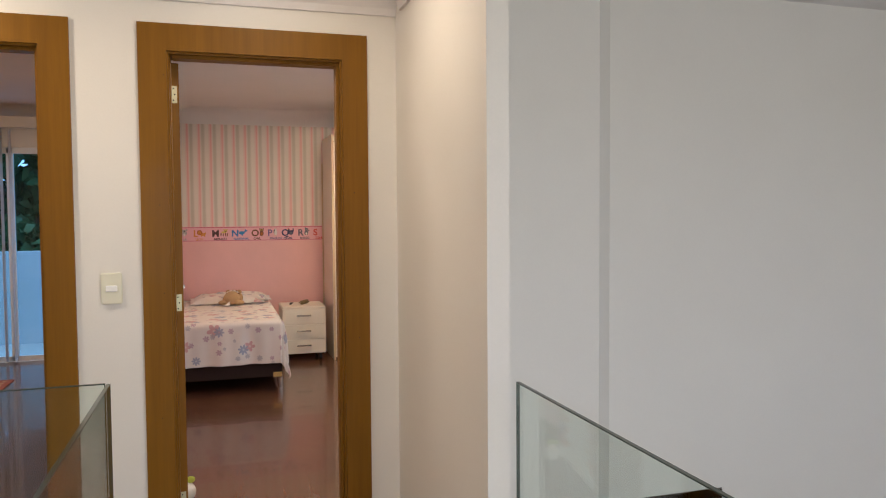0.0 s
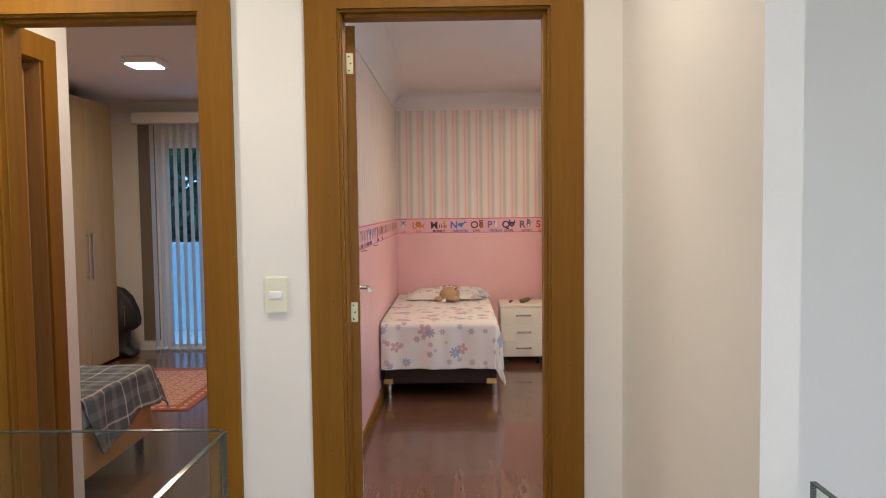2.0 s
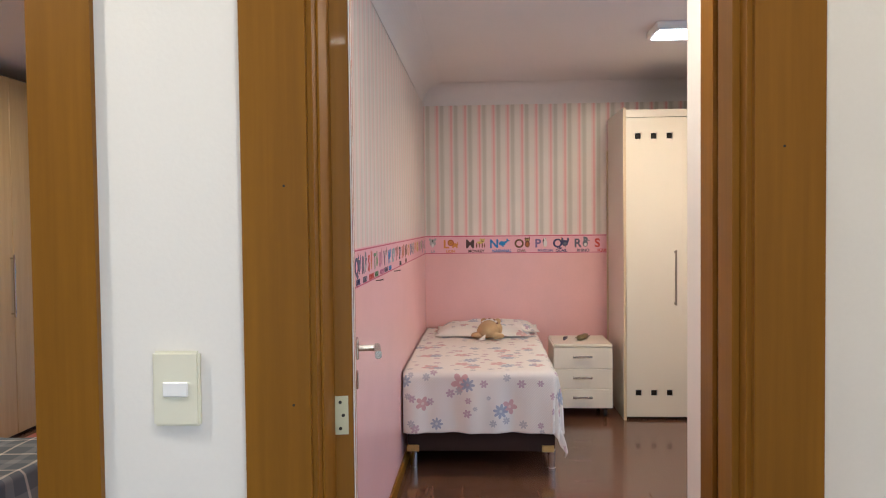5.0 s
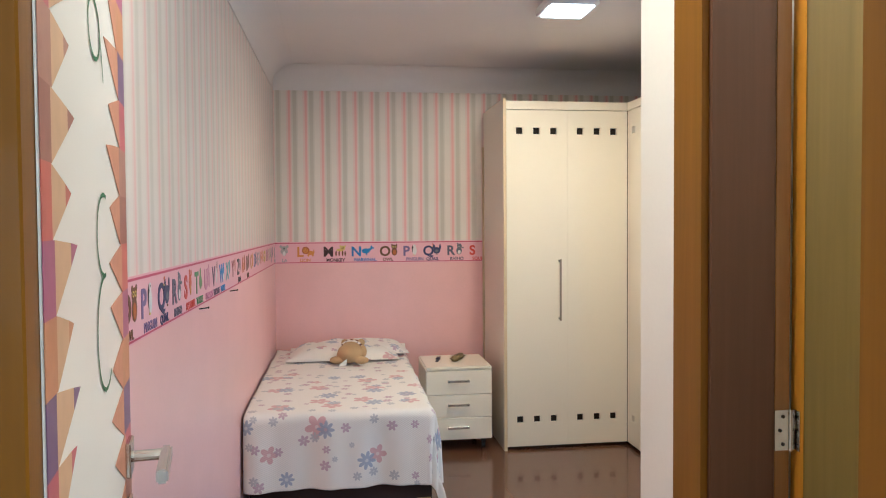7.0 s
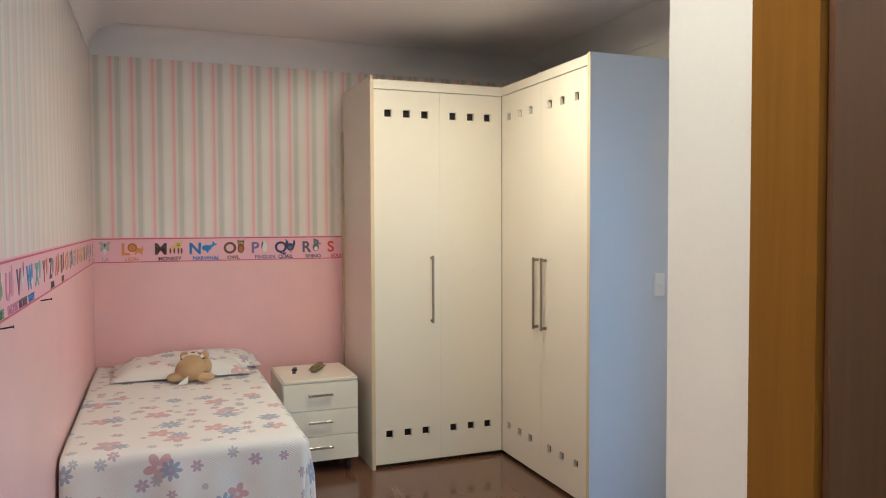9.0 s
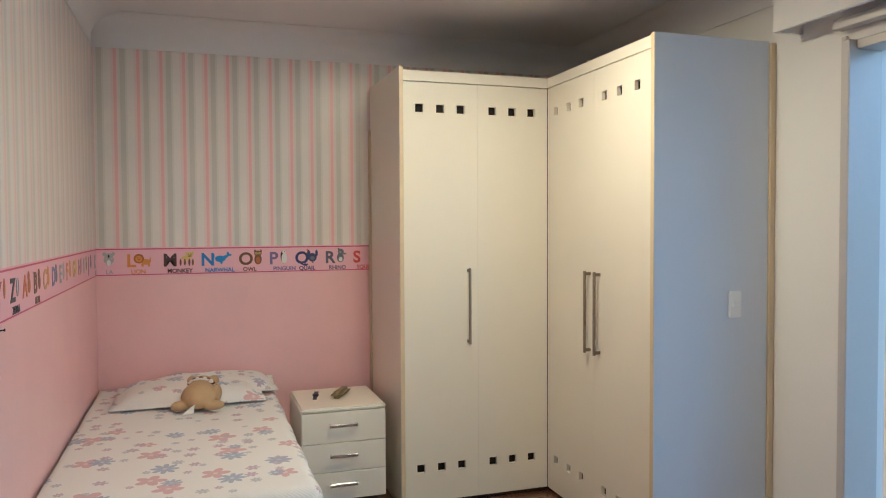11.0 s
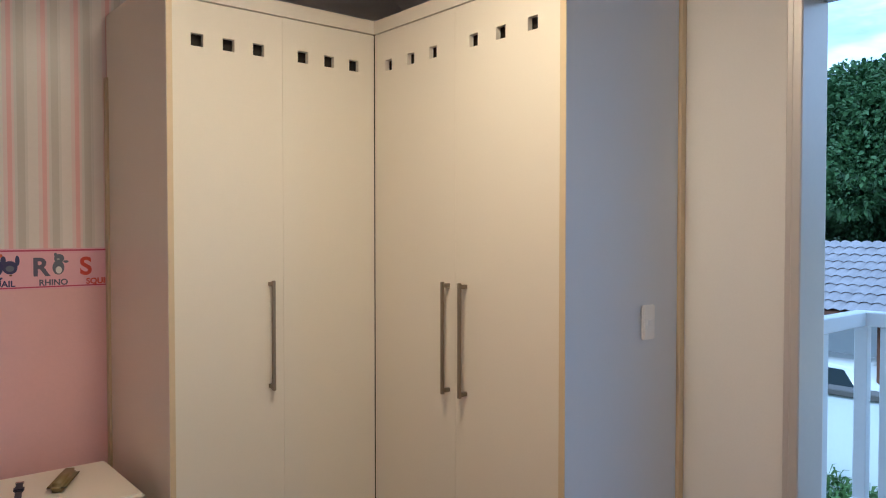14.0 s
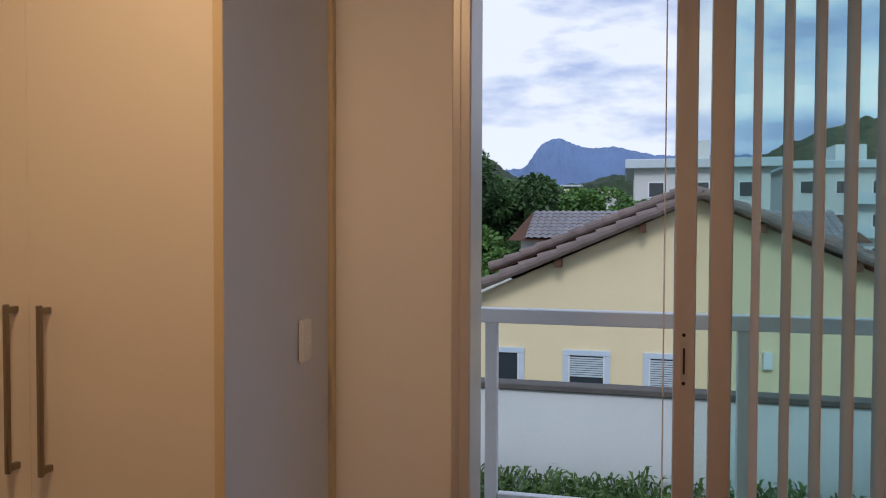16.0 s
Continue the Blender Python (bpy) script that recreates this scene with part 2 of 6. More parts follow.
def plaid(name):
    m = material(name, (0.075, 0.085, 0.10), 0.95, bump=0.3, bump_scale=400)
    n, l = m.node_tree.nodes, m.node_tree.links
    p = n["Principled BSDF"]
    co, sep = n.new("ShaderNodeTexCoord"), n.new("ShaderNodeSeparateXYZ")
    uv = n.new("ShaderNodeUVMap")
    l.new(uv.outputs["UV"], sep.inputs["Vector"])
    r = []
    for ax in (0, 1):
        q, fr, ra = n.new("ShaderNodeMath"), n.new("ShaderNodeMath"), n.new("ShaderNodeValToRGB")
        q.operation, q.inputs[1].default_value, fr.operation = "MULTIPLY", 5.2, "FRACT"
        l.new(sep.outputs[ax], q.inputs[0])
        l.new(q.outputs[0], fr.inputs[0])
        ra.color_ramp.interpolation = "CONSTANT"
        e = ra.color_ramp.elements
        e[0].color, e[1].position, e[1].color = (0.05, 0.06, 0.075, 1), 0.93, (0.32, 0.30, 0.27, 1)
        e2, e3 = e.new(0.40), e.new(0.62)
        e2.color, e3.color = (0.11, 0.12, 0.13, 1), (0.05, 0.06, 0.075, 1)
        l.new(fr.outputs[0], ra.inputs["Fac"])
        r.append(ra)
    add = n.new("ShaderNodeMix")
    add.data_type, add.blend_type = "RGBA", "ADD"
    add.inputs[0].default_value = 1.0
    l.new(r[0].outputs["Color"], add.inputs[6])
    l.new(r[1].outputs["Color"], add.inputs[7])
    l.new(add.outputs[2], p.inputs["Base Color"])
    return m


def rug_cloth(name):
    m = material(name, (0.4, 0.2, 0.15), 0.95, bump=0.4, bump_scale=300)
    n, l = m.node_tree.nodes, m.node_tree.links
    p = n["Principled BSDF"]
    co = n.new("ShaderNodeTexCoord")
    v = n.new("ShaderNodeTexVoronoi")
    v.inputs["Scale"].default_value, v.inputs["Randomness"].default_value = 13, 0.25
    l.new(co.outputs["Object"], v.inputs["Vector"])
    r = n.new("ShaderNodeValToRGB")
    e = r.color_ramp.elements
    e[0].color, e[0].position, e[1].color, e[1].position = (0.42, 0.16, 0.10, 1), 0.16, (0.50, 0.36, 0.26, 1), 0.30
    x = e.new(0.55)
    x.color = (0.38, 0.15, 0.11, 1)
    l.new(v.outputs["Distance"], r.inputs["Fac"])
    l.new(r.outputs["Color"], p.inputs["Base Color"])
    return m


M_WALL = material("white_wall_paint", (0.80, 0.77, 0.72), 0.75, bump=0.15, bump_scale=120, vary=0.03, grain=0.02)
M_CEIL = material("ceiling_paint", (0.78, 0.75, 0.74), 0.85, bump=0.1, bump_scale=90, vary=0.03, grain=0.02)
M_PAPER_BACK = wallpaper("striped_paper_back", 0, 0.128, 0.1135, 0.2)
# Side stripes are washed further to stand for the paper's grazing sheen.
M_PAPER_SIDE = wallpaper("sheen_paled_paper_side", 1, 0.02, 0.1135, 0.5)
M_CASING = wood("honey_wood", (0.165, 0.072, 0.0012), (0.235, 0.107, 0.002), 0.48, (22, 22, 0.9), 0.03)
M_DOORWOOD = wood("brown_wood", (0.23, 0.115, 0.030), (0.36, 0.19, 0.055), 0.42, (20, 20, 0.8), 0.15)
# Brown jamb wood with the shade of its averted side in the colour.
M_JAMB = wood("shaded_brown_jamb", (0.092, 0.044, 0.022), (0.13, 0.062, 0.032), 0.45, (20, 20, 0.8), 0.1)
M_OLIVEWOOD = wood("olive_brown_wood", (0.19, 0.13, 0.018), (0.27, 0.19, 0.032), 0.4, (18, 18, 0.7), 0.15)
# Honey wood brightened to stand for lamp light on the door's edge.
M_EDGEWOOD = wood("lit_honey_wood", (0.55, 0.25, 0.006), (0.66, 0.32, 0.012), 0.45, (20, 20, 0.8), 0.05)
M_GREYSTRIP = material("grey_brown_strip", (0.20, 0.17, 0.14), 0.6, vary=0.08)
# Unseen wardrobe tops, darkened to keep bounced lamp light off the ceiling.
M_DIMBOARD = material("dim_raw_board", (0.20, 0.17, 0.13), 0.9, vary=0.2, vary_scale=5)
M_FLOOR = wood("dark_laminate", (0.085, 0.042, 0.024), (0.17, 0.088, 0.052), 0.22, (16, 0.9, 10), 0.3)
M_WHITE = material("cream_lacquer", (0.80, 0.75, 0.64), 0.32, vary=0.02, grain=0.015, bump=0.03, bump_scale=150)
M_EDGE = material("beige_edge_band", (0.66, 0.54, 0.34), 0.4, vary=0.03)
# White board; the blue cast of window light is put into its colour.
M_PANEL = material("daylight_blue_melamine", (0.66, 0.70, 0.78), 0.45, vary=0.02, grain=0.01, bump=0.04)
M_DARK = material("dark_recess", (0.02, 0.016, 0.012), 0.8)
M_CHROME = material("brushed_steel", (0.62, 0.60, 0.56), 0.22, 1.0, vary=0.03)
M_HANDLE = material("satin_bronze_steel", (0.30, 0.26, 0.20), 0.33, 1.0, vary=0.04)
M_BRASS = material("aged_brass", (0.55, 0.38, 0.14), 0.35, 1.0, vary=0.1)
M_HINGE = material("dull_brassy_steel", (0.46, 0.42, 0.27), 0.38, 0.85, vary=0.12, vary_scale=40)
M_PLASTIC = material("ivory_plastic", (0.76, 0.74, 0.60), 0.4, vary=0.01, grain=0.005)
M_PLASTIC_W = material("white_plastic", (0.86, 0.86, 0.86), 0.35, vary=0.01, grain=0.005)
M_FLORAL = floral("floral_cotton")
M_BASE = material("dark_brown_fabric", (0.028, 0.014, 0.012), 0.8, bump=0.3, bump_scale=300)
M_PLUSH = material("tan_plush", (0.50, 0.35, 0.18), 0.95, bump=0.8, bump_scale=250, vary=0.12, vary_scale=12, grain=0.12)
M_CLOTHW = material("white_cloth", (0.78, 0.75, 0.70), 0.9, bump=0.3, bump_scale=200)
M_CLOTHR = material("maroon_cloth", (0.12, 0.03, 0.04), 0.9)
M_WATCH = material("navy_rubber", (0.022, 0.025, 0.05), 0.5)
M_CASE = material("olive_case", (0.22, 0.16, 0.06), 0.5, vary=0.12, vary_scale=20)
M_GLASS = glass("clear_glass", (0.93, 0.97, 0.95))
M_TINT = glass("green_tinted_glass", (0.83, 0.955, 0.965))
M_BLUEGLASS = glass("blue_tinted_glass", (0.66, 0.83, 0.95))
M_GLASSEDGE = material("glass_edge", (0.05, 0.07, 0.06), 0.15)
M_BORDER = material("pink_border_paper", (0.80, 0.47, 0.54), 0.45, vary=0.03, vary_scale=6)
M_MAGENTA = material("magenta_line", (0.52, 0.07, 0.16), 0.5)
M_PLAID = plaid("plaid_blanket")
M_RUG = rug_cloth("patterned_rug")
M_RUGEDGE = material("rug_edge", (0.30, 0.10, 0.065), 0.95, bump=0.4, bump_scale=300, vary=0.2, vary_scale=25)
M_RUGBEIGE = material("rug_beige", (0.50, 0.36, 0.24), 0.95, bump=0.4, bump_scale=300, vary=0.15, vary_scale=25)
M_BEECH = wood("beech_wood", (0.42, 0.24, 0.08), (0.58, 0.36, 0.15), 0.4, (14, 1.0, 14))
M_MAPLE = wood("maple_panel", (0.33, 0.24, 0.105), (0.44, 0.33, 0.16), 0.4, (20, 20, 1.2))
M_BLACK = material("black_fabric", (0.012, 0.012, 0.013), 0.6, bump=0.3)
M_RUBBER = material("black_rubber", (0.02, 0.02, 0.02), 0.6)
M_ALU = material("warm_white_aluminium", (0.60, 0.56, 0.52), 0.4, 0.3, vary=0.03)
M_BLIND = material("grey_blind_fabric", (0.62, 0.58, 0.54), 0.8, bump=0.3, bump_scale=300)
M_RAIL = material("white_painted_metal", (0.74, 0.77, 0.80), 0.4, vary=0.04)
M_CORD = material("cord", (0.8, 0.79, 0.78), 0.8)
M_LAMP = glow("lamp_diffuser", (1.0, 0.90, 0.76), 9.0)
M_STONE = material("pale_floor_tile", (0.45, 0.43, 0.40), 0.4)
M_YELLOW = material("yellow_render", (0.78, 0.68, 0.44), 0.85, bump=0.4, bump_scale=25, vary=0.06, vary_scale=0.8)
M_GARDENWALL = material("pale_garden_wall", (0.66, 0.71, 0.74), 0.85, bump=0.4, bump_scale=20, vary=0.08, vary_scale=0.9)
M_COPING = material("grey_coping", (0.10, 0.095, 0.09), 0.9, vary=0.3, vary_scale=6, bump=0.5, bump_scale=30)
M_TILE = material("weathered_roof_tile", (0.19, 0.15, 0.14), 0.85, vary=0.45, vary_scale=3.0, bump=0.6, bump_scale=30, grain=0.15)
M_TILE2 = material("grey_roof_tile", (0.26, 0.25, 0.27), 0.85, vary=0.35, vary_scale=2.5, bump=0.6, bump_scale=30, grain=0.12)
M_ROOFWOOD = material("dark_roof_timber", (0.10, 0.045, 0.025), 0.8, vary=0.2)
M_BLUEFRAME = material("pale_blue_trim", (0.52, 0.62, 0.74), 0.6)
M_PANE = material("dark_window_pane", (0.03, 0.04, 0.05), 0.08)
M_SLAT = material("pale_slat", (0.50, 0.58, 0.64), 0.5)
M_CONCRETE = material("pale_concrete", (0.60, 0.62, 0.62), 0.8, vary=0.08, vary_scale=0.3)
M_CONCRETE2 = material("roof_slab", (0.52, 0.60, 0.66), 0.7, vary=0.06, vary_scale=0.4)
M_GROUND = material("ground_earth", (0.10, 0.11, 0.06), 0.95, vary=0.4, vary_scale=0.15, bump=0.5, bump_scale=5, grain=0.1)
M_HILL = material("wooded_hill", (0.032, 0.052, 0.026), 0.95, vary=0.6, vary_scale=0.05, bump=1.0, bump_scale=0.5, grain=0.45)
# Blue of the air's haze is mixed into the far rock's colour.
M_MOUNT = material("hazed_rock", (0.13, 0.20, 0.36), 1.0, vary=0.25, vary_scale=0.006, bump_scale=0.02, grain=0.1)
M_LEAF = material("dark_leaf", (0.055, 0.115, 0.036), 0.6, vary=0.5, vary_scale=1.2, grain=0.2, bump_scale=6)
M_LEAF2 = material("fresh_leaf", (0.11, 0.22, 0.055), 0.6, vary=0.5, vary_scale=1.0, grain=0.2, bump_scale=6)
M_GRASS = material("hedge_leaf", (0.075, 0.14, 0.035), 0.7, vary=0.5, vary_scale=3, grain=0.2, bump_scale=12)
M_BARK = material("bark", (0.08, 0.06, 0.045), 0.9, bump=1.0, bump_scale=20, vary=0.3)
M_CAR = material("white_car_paint", (0.70, 0.73, 0.76), 0.25, coat=0.6, vary=0.01)
M_TYRE = material("tyre", (0.015, 0.015, 0.016), 0.8)


M_CASING.node_tree.nodes["Principled BSDF"].inputs["Specular IOR Level"].default_value = 0.2


# ---- mesh helpers ----
def add_box(bm, x0, x1, y0, y1, z0, z1, bevel=0.0, segs=1):
    g = bmesh.ops.create_cube(bm, size=1.0)
    bmesh.ops.scale(bm, vec=(x1 - x0, y1 - y0, z1 - z0), verts=g["verts"])
    bmesh.ops.translate(bm, vec=((x0 + x1) / 2, (y0 + y1) / 2, (z0 + z1) / 2), verts=g["verts"])
    if bevel:
        es = {e for v in g["verts"] for e in v.link_edges}
        bmesh.ops.bevel(bm, geom=list(es), offset=bevel, segments=segs, affect="EDGES", clamp_overlap=True)
    return bm


def box(x0, x1, y0, y1, z0, z1, bevel=0.0, segs=1):
    return add_box(bmesh.new(), x0, x1, y0, y1, z0, z1, bevel, segs)


def add_rod(bm, a, b, r, n=10, r2=None):
    a, b = Vector(a), Vector(b)
    d = b - a
    g = bmesh.ops.create_cone(bm, cap_ends=True, segments=n, radius1=r, radius2=r if r2 is None else r2, depth=d.length)
    m = Matrix.Translation((a + b) / 2) @ d.to_track_quat("Z", "Y").to_matrix().to_4x4()
    bmesh.ops.transform(bm, matrix=m, verts=g["verts"])
    return bm


def rod(a, b, r, n=10, r2=None):
    return add_rod(bmesh.new(), a, b, r, n, r2)


def add_ball(bm, c, rx, ry, rz, sub=3):
    g = bmesh.ops.create_icosphere(bm, subdivisions=sub, radius=1.0)
    bmesh.ops.scale(bm, vec=(rx, ry, rz), verts=g["verts"])
    bmesh.ops.translate(bm, vec=c, verts=g["verts"])
    return bm


def prism(points, axis, lo, hi):
    """Extrudes a closed outline of 2D points along an axis ('x', 'y' or 'z')."""
    bm = bmesh.new()

    def at(p, h):
        return {"x": (h, p[0], p[1]), "y": (p[0], h, p[1]), "z": (p[0], p[1], h)}[axis]

    a = [bm.verts.new(at(p, lo)) for p in points]
    b = [bm.verts.new(at(p, hi)) for p in points]
    bm.faces.new(a)
    bm.faces.new(list(reversed(b)))
    for i in range(len(points)):
        j = (i + 1) % len(points)
        bm.faces.new((a[j], a[i], b[i], b[j]))
    bmesh.ops.recalc_face_normals(bm, faces=bm.faces)
    return bm


def link(name, bm, mat, smooth=False):
    me = bpy.data.meshes.new(name)
    bm.to_mesh(me)
    bm.free()
    me.materials.append(mat)
    if smooth:
        me.polygons.foreach_set("use_smooth", [True] * len(me.polygons))
    return new(name, me)


def part(name, bm, mat, parent, label="", smooth=False):
    ob = link(name, bm, mat, smooth)
    ob.parent = parent
    return tagged(ob, label)


def thing(name, label, category, x=0, y=0, z=0, rz=0, group="", kind=""):
    ob = new(name)
    ob.empty_display_size = 0.1
    ob.matrix_basis = pose(x, y, z, 0, 0, rz)
    return tagged(ob, label, category, group, kind)


def structure(name, bm, mat, label="", smooth=False):
    return tagged(link(name, bm, mat, smooth), label, kind="structure")


def mesh_from(name, verts, faces, mat, parent=None, smooth=False, uvs=None):
    me = bpy.data.meshes.new(name)
    me.from_pydata(verts, [], faces)
    me.materials.append(mat)
    if uvs is not None:
        lay = me.uv_layers.new(name="UVMap")
        idx = np.empty(len(me.loops), dtype=np.int32)
        me.loops.foreach_get("vertex_index", idx)
        lay.data.foreach_set("uv", np.asarray(uvs, dtype=np.float32)[idx].ravel())
    if smooth:
        me.polygons.foreach_set("use_smooth", [True] * len(me.polygons))
    ob = new(name, me)
    ob.parent = parent
    return ob


def lettering(text, size, m, mat, parent, name="letter", depth=0.0006):
    """Flat letters as a mesh; m places the text, which reads along its x with y up."""
    cu = bpy.data.curves.new(name, "FONT")
    cu.body, cu.size, cu.extrude, cu.offset = text, size, depth, size * 0.028
    cu.align_x = "LEFT"
    if name == "scribble":
        cu.offset = -size * 0.012
    tmp = new("tmp_text", cu)
    me = bpy.data.meshes.new_from_object(tmp.evaluated_get(bpy.context.evaluated_depsgraph_get()))
    bpy.data.objects.remove(tmp)
    me.name = name
    me.materials.clear()
    me.materials.append(mat)
    ob = new(name, me)
    ob.parent = parent
    ob.matrix_basis = m
    return ob


# ---- structure ----
H = 2.52
# floors
bm = box(0.215, 1.36, -1.6, 2.58, -0.15, 0.0)
add_box(bm, -1.1, 1.36, 2.58, 3.52, -0.15, 0.0)
structure("floor_landing", bm, M_FLOOR, "dark brown glossy laminate floor of the landing")
structure("floor_bedroom", box(0.02, 3.0, 3.52, 8.40, -0.15, 0.0), M_FLOOR, "dark brown glossy laminate floor of the pink bedroom")
structure("floor_second_bedroom", box(-3.3, 0.02, 3.52, 8.55, -0.15, 0.0), M_FLOOR, "dark brown laminate floor of the second bedroom")
structure("floor_below", box(-3.3, 4.6, -1.6, 3.6, -3.0, -2.85), M_STONE, "pale floor of the storey below")

# wall with the two bedroom doors, y 3.45 to 3.59
bm = box(-1.2, -0.80, 3.45, 3.59, 0.0, H)
add_box(bm, -0.80, -0.112, 3.45, 3.59, 2.08, H)
add_box(bm, -0.112, 0.333, 3.45, 3.59, 0.0, H)
add_box(bm, 0.333, 1.035, 3.45, 3.59, 2.08, H)
add_box(bm, 1.035, 1.265, 3.45, 3.59, 0.0, H)
structure("wall_doors", bm, M_WALL, "off-white painted wall with two door openings")
structure("wall_landing_side", box(1.265, 1.335, 2.33, 3.59, -2.85, H), M_WALL, "off-white painted wall end beside the stairwell")
structure("wall_landing_left", box(-1.3, -1.2, 2.6, 3.59, 0.0, H), M_WALL, "off-white painted landing wall")
bm = prism([(1.335, 3.33), (2.18, 3.33), (2.34, 3.52), (4.6, 3.52), (4.6, 3.59), (1.335, 3.59)], "z", -2.85, H)
structure("wall_stairwell_back", bm, M_WALL, "pale painted stairwell wall with a slanted step in it")
structure("wall_stairwell_right", box(4.6, 4.7, -1.7, 3.59, -2.85, H), M_WALL, "pale painted stairwell wall")
bm = box(-3.4, -0.2, -1.7, -1.6, -2.85, H)
# Opening assumed here, out of view, to hold the landing's fill lamp.
add_box(bm, -0.2, 1.0, -1.7, -1.6, -2.85, 0.7)
add_box(bm, -0.2, 1.0, -1.7, -1.6, 2.0, H)
add_box(bm, 1.0, 2.1, -1.7, -1.6, -2.85, H)
add_box(bm, 2.1, 3.7, -1.7, -1.6, -2.85, 0.4)
add_box(bm, 2.1, 3.7, -1.7, -1.6, 2.0, H)
add_box(bm, 3.7, 4.6, -1.7, -1.6, -2.85, H)
structure("wall_landing_rear", bm, M_WALL, "off-white painted wall with two unseen window openings")
structure("wall_landing_far_left", box(-3.4, -3.3, -1.6, 8.65, -2.85, H), M_WALL, "off-white painted wall")
structure("ceiling_landing", box(-3.4, 4.7, -1.7, 3.59, H, H + 0.15), M_CEIL, "plain white ceiling")

# pink bedroom
bm = box(-0.02, 0.141, 3.59, 8.274, 0.0, H)
structure("wall_bedroom_left", bm, M_PAPER_SIDE, "pink painted wall with striped paper above, paled to stand for sheen")
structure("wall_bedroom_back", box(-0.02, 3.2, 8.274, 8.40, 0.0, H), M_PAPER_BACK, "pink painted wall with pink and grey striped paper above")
bm = box(1.22, 1.34, 3.59, 3.61, 0.0, H)
add_box(bm, 1.22, 1.337, 3.61, 4.233, 2.08, H)
add_box(bm, 1.22, 1.337, 4.233, 4.52, 0.0, H)
structure("wall_bedroom_entry", bm, M_WALL, "white painted entry wall with a bathroom door opening")
structure("wall_bedroom_south", box(1.337, 3.0, 4.40, 4.52, 0.0, H), M_WALL, "white painted wall")
structure("wall_bathroom", box(2.4, 2.5, 3.59, 4.40, 0.0, H), M_WALL, "plain bathroom wall")
bm = box(3.0, 3.2, 6.235, 8.274, 0.0, H)
add_box(bm, 3.0, 3.2, 4.75, 6.235, 2.12, H)
add_box(bm, 3.0, 3.2, 4.40, 4.75, 0.0, H)
structure("wall_window", bm, M_WALL, "cream painted wall with a balcony door opening")
structure("ceiling_bedroom", box(-0.02, 3.2, 3.59, 8.40, H, H + 0.15), M_CEIL, "plain white ceiling of the pink bedroom")
cove = [(0, 2.364), (0.006, 2.364)] + [(0.006 + 0.144 * (1 - math.cos(radians(a_))), 2.368 + 0.148 * math.sin(radians(a_))) for a_ in range(0, 91, 6)] + [(0.15, H - 0.002), (0, H - 0.002)]
step = [(0, 2.362), (0.012, 2.362), (0.020, 2.39), (0.05, 2.43), (0.095, 2.46), (0.105, 2.475)]
structure("trim_cornice_back", prism([(8.273 - a, b) for a, b in cove], "x", 0.142, 2.999), M_CEIL, "white plaster cornice")
structure("trim_cornice_left", prism([(0.142 + a, b) for a, b in cove], "y", 3.60, 8.16), M_CEIL, "white plaster cornice")
structure("trim_cornice_window", prism([(2.999 - a, b) for a, b in cove], "y", 4.53, 8.16), M_CEIL, "white plaster cornice")
structure("trim_cornice_landing", prism([(3.449 - a, b - 0.09) for a, b in step] + [(3.345, H - 0.002), (3.449, H - 0.002)], "x", -1.19, 1.264), M_CEIL, "white plaster cornice")
structure("trim_cornice_landing_side", prism([(1.264 - a, b - 0.09) for a, b in step] + [(1.16, H - 0.002), (1.264, H - 0.002)], "y", 2.33, 3.34), M_CEIL, "white plaster cornice")
structure("baseboard_left", box(0.141, 0.156, 4.3, 8.27, 0.0, 0.075, 0.004), M_CASING, "honey wood baseboard")
structure("baseboard_back", box(0.156, 1.6, 8.259, 8.274, 0.0, 0.075, 0.004), M_CASING, "honey wood baseboard")

# second bedroom
bm = box(-1.20, -1.10, 3.59, 3.66, 0.0, H)
add_box(bm, -1.20, -1.10, 3.66, 4.275, 2.095, H)
add_box(bm, -1.20, -1.10, 4.275, 4.505, 0.0, H)
structure("wall_second_entry", bm, M_WALL, "off-white wall with a door opening")
structure("wall_second_side", box(-3.3, -1.20, 4.39, 4.505, 0.0, H), M_WALL, "off-white wall")
bm = box(-3.3, -2.28, 8.55, 8.65, 0.0, H)
add_box(bm, -2.28, -0.5, 8.55, 8.65, 2.12, H)
add_box(bm, -0.5, -0.02, 8.55, 8.65, 0.0, H)
structure("wall_second_window", bm, M_WALL, "grey-white wall with a wide window opening")
structure("ceiling_second_bedroom", box(-3.4, -0.02, 3.59, 8.65, H, H + 0.15), M_CEIL, "plain white ceiling")
structure("trim_cornice_second", prism([(8.549 - a, b) for a, b in cove], "x", -3.29, -0.03), M_CEIL, "white plaster cornice")


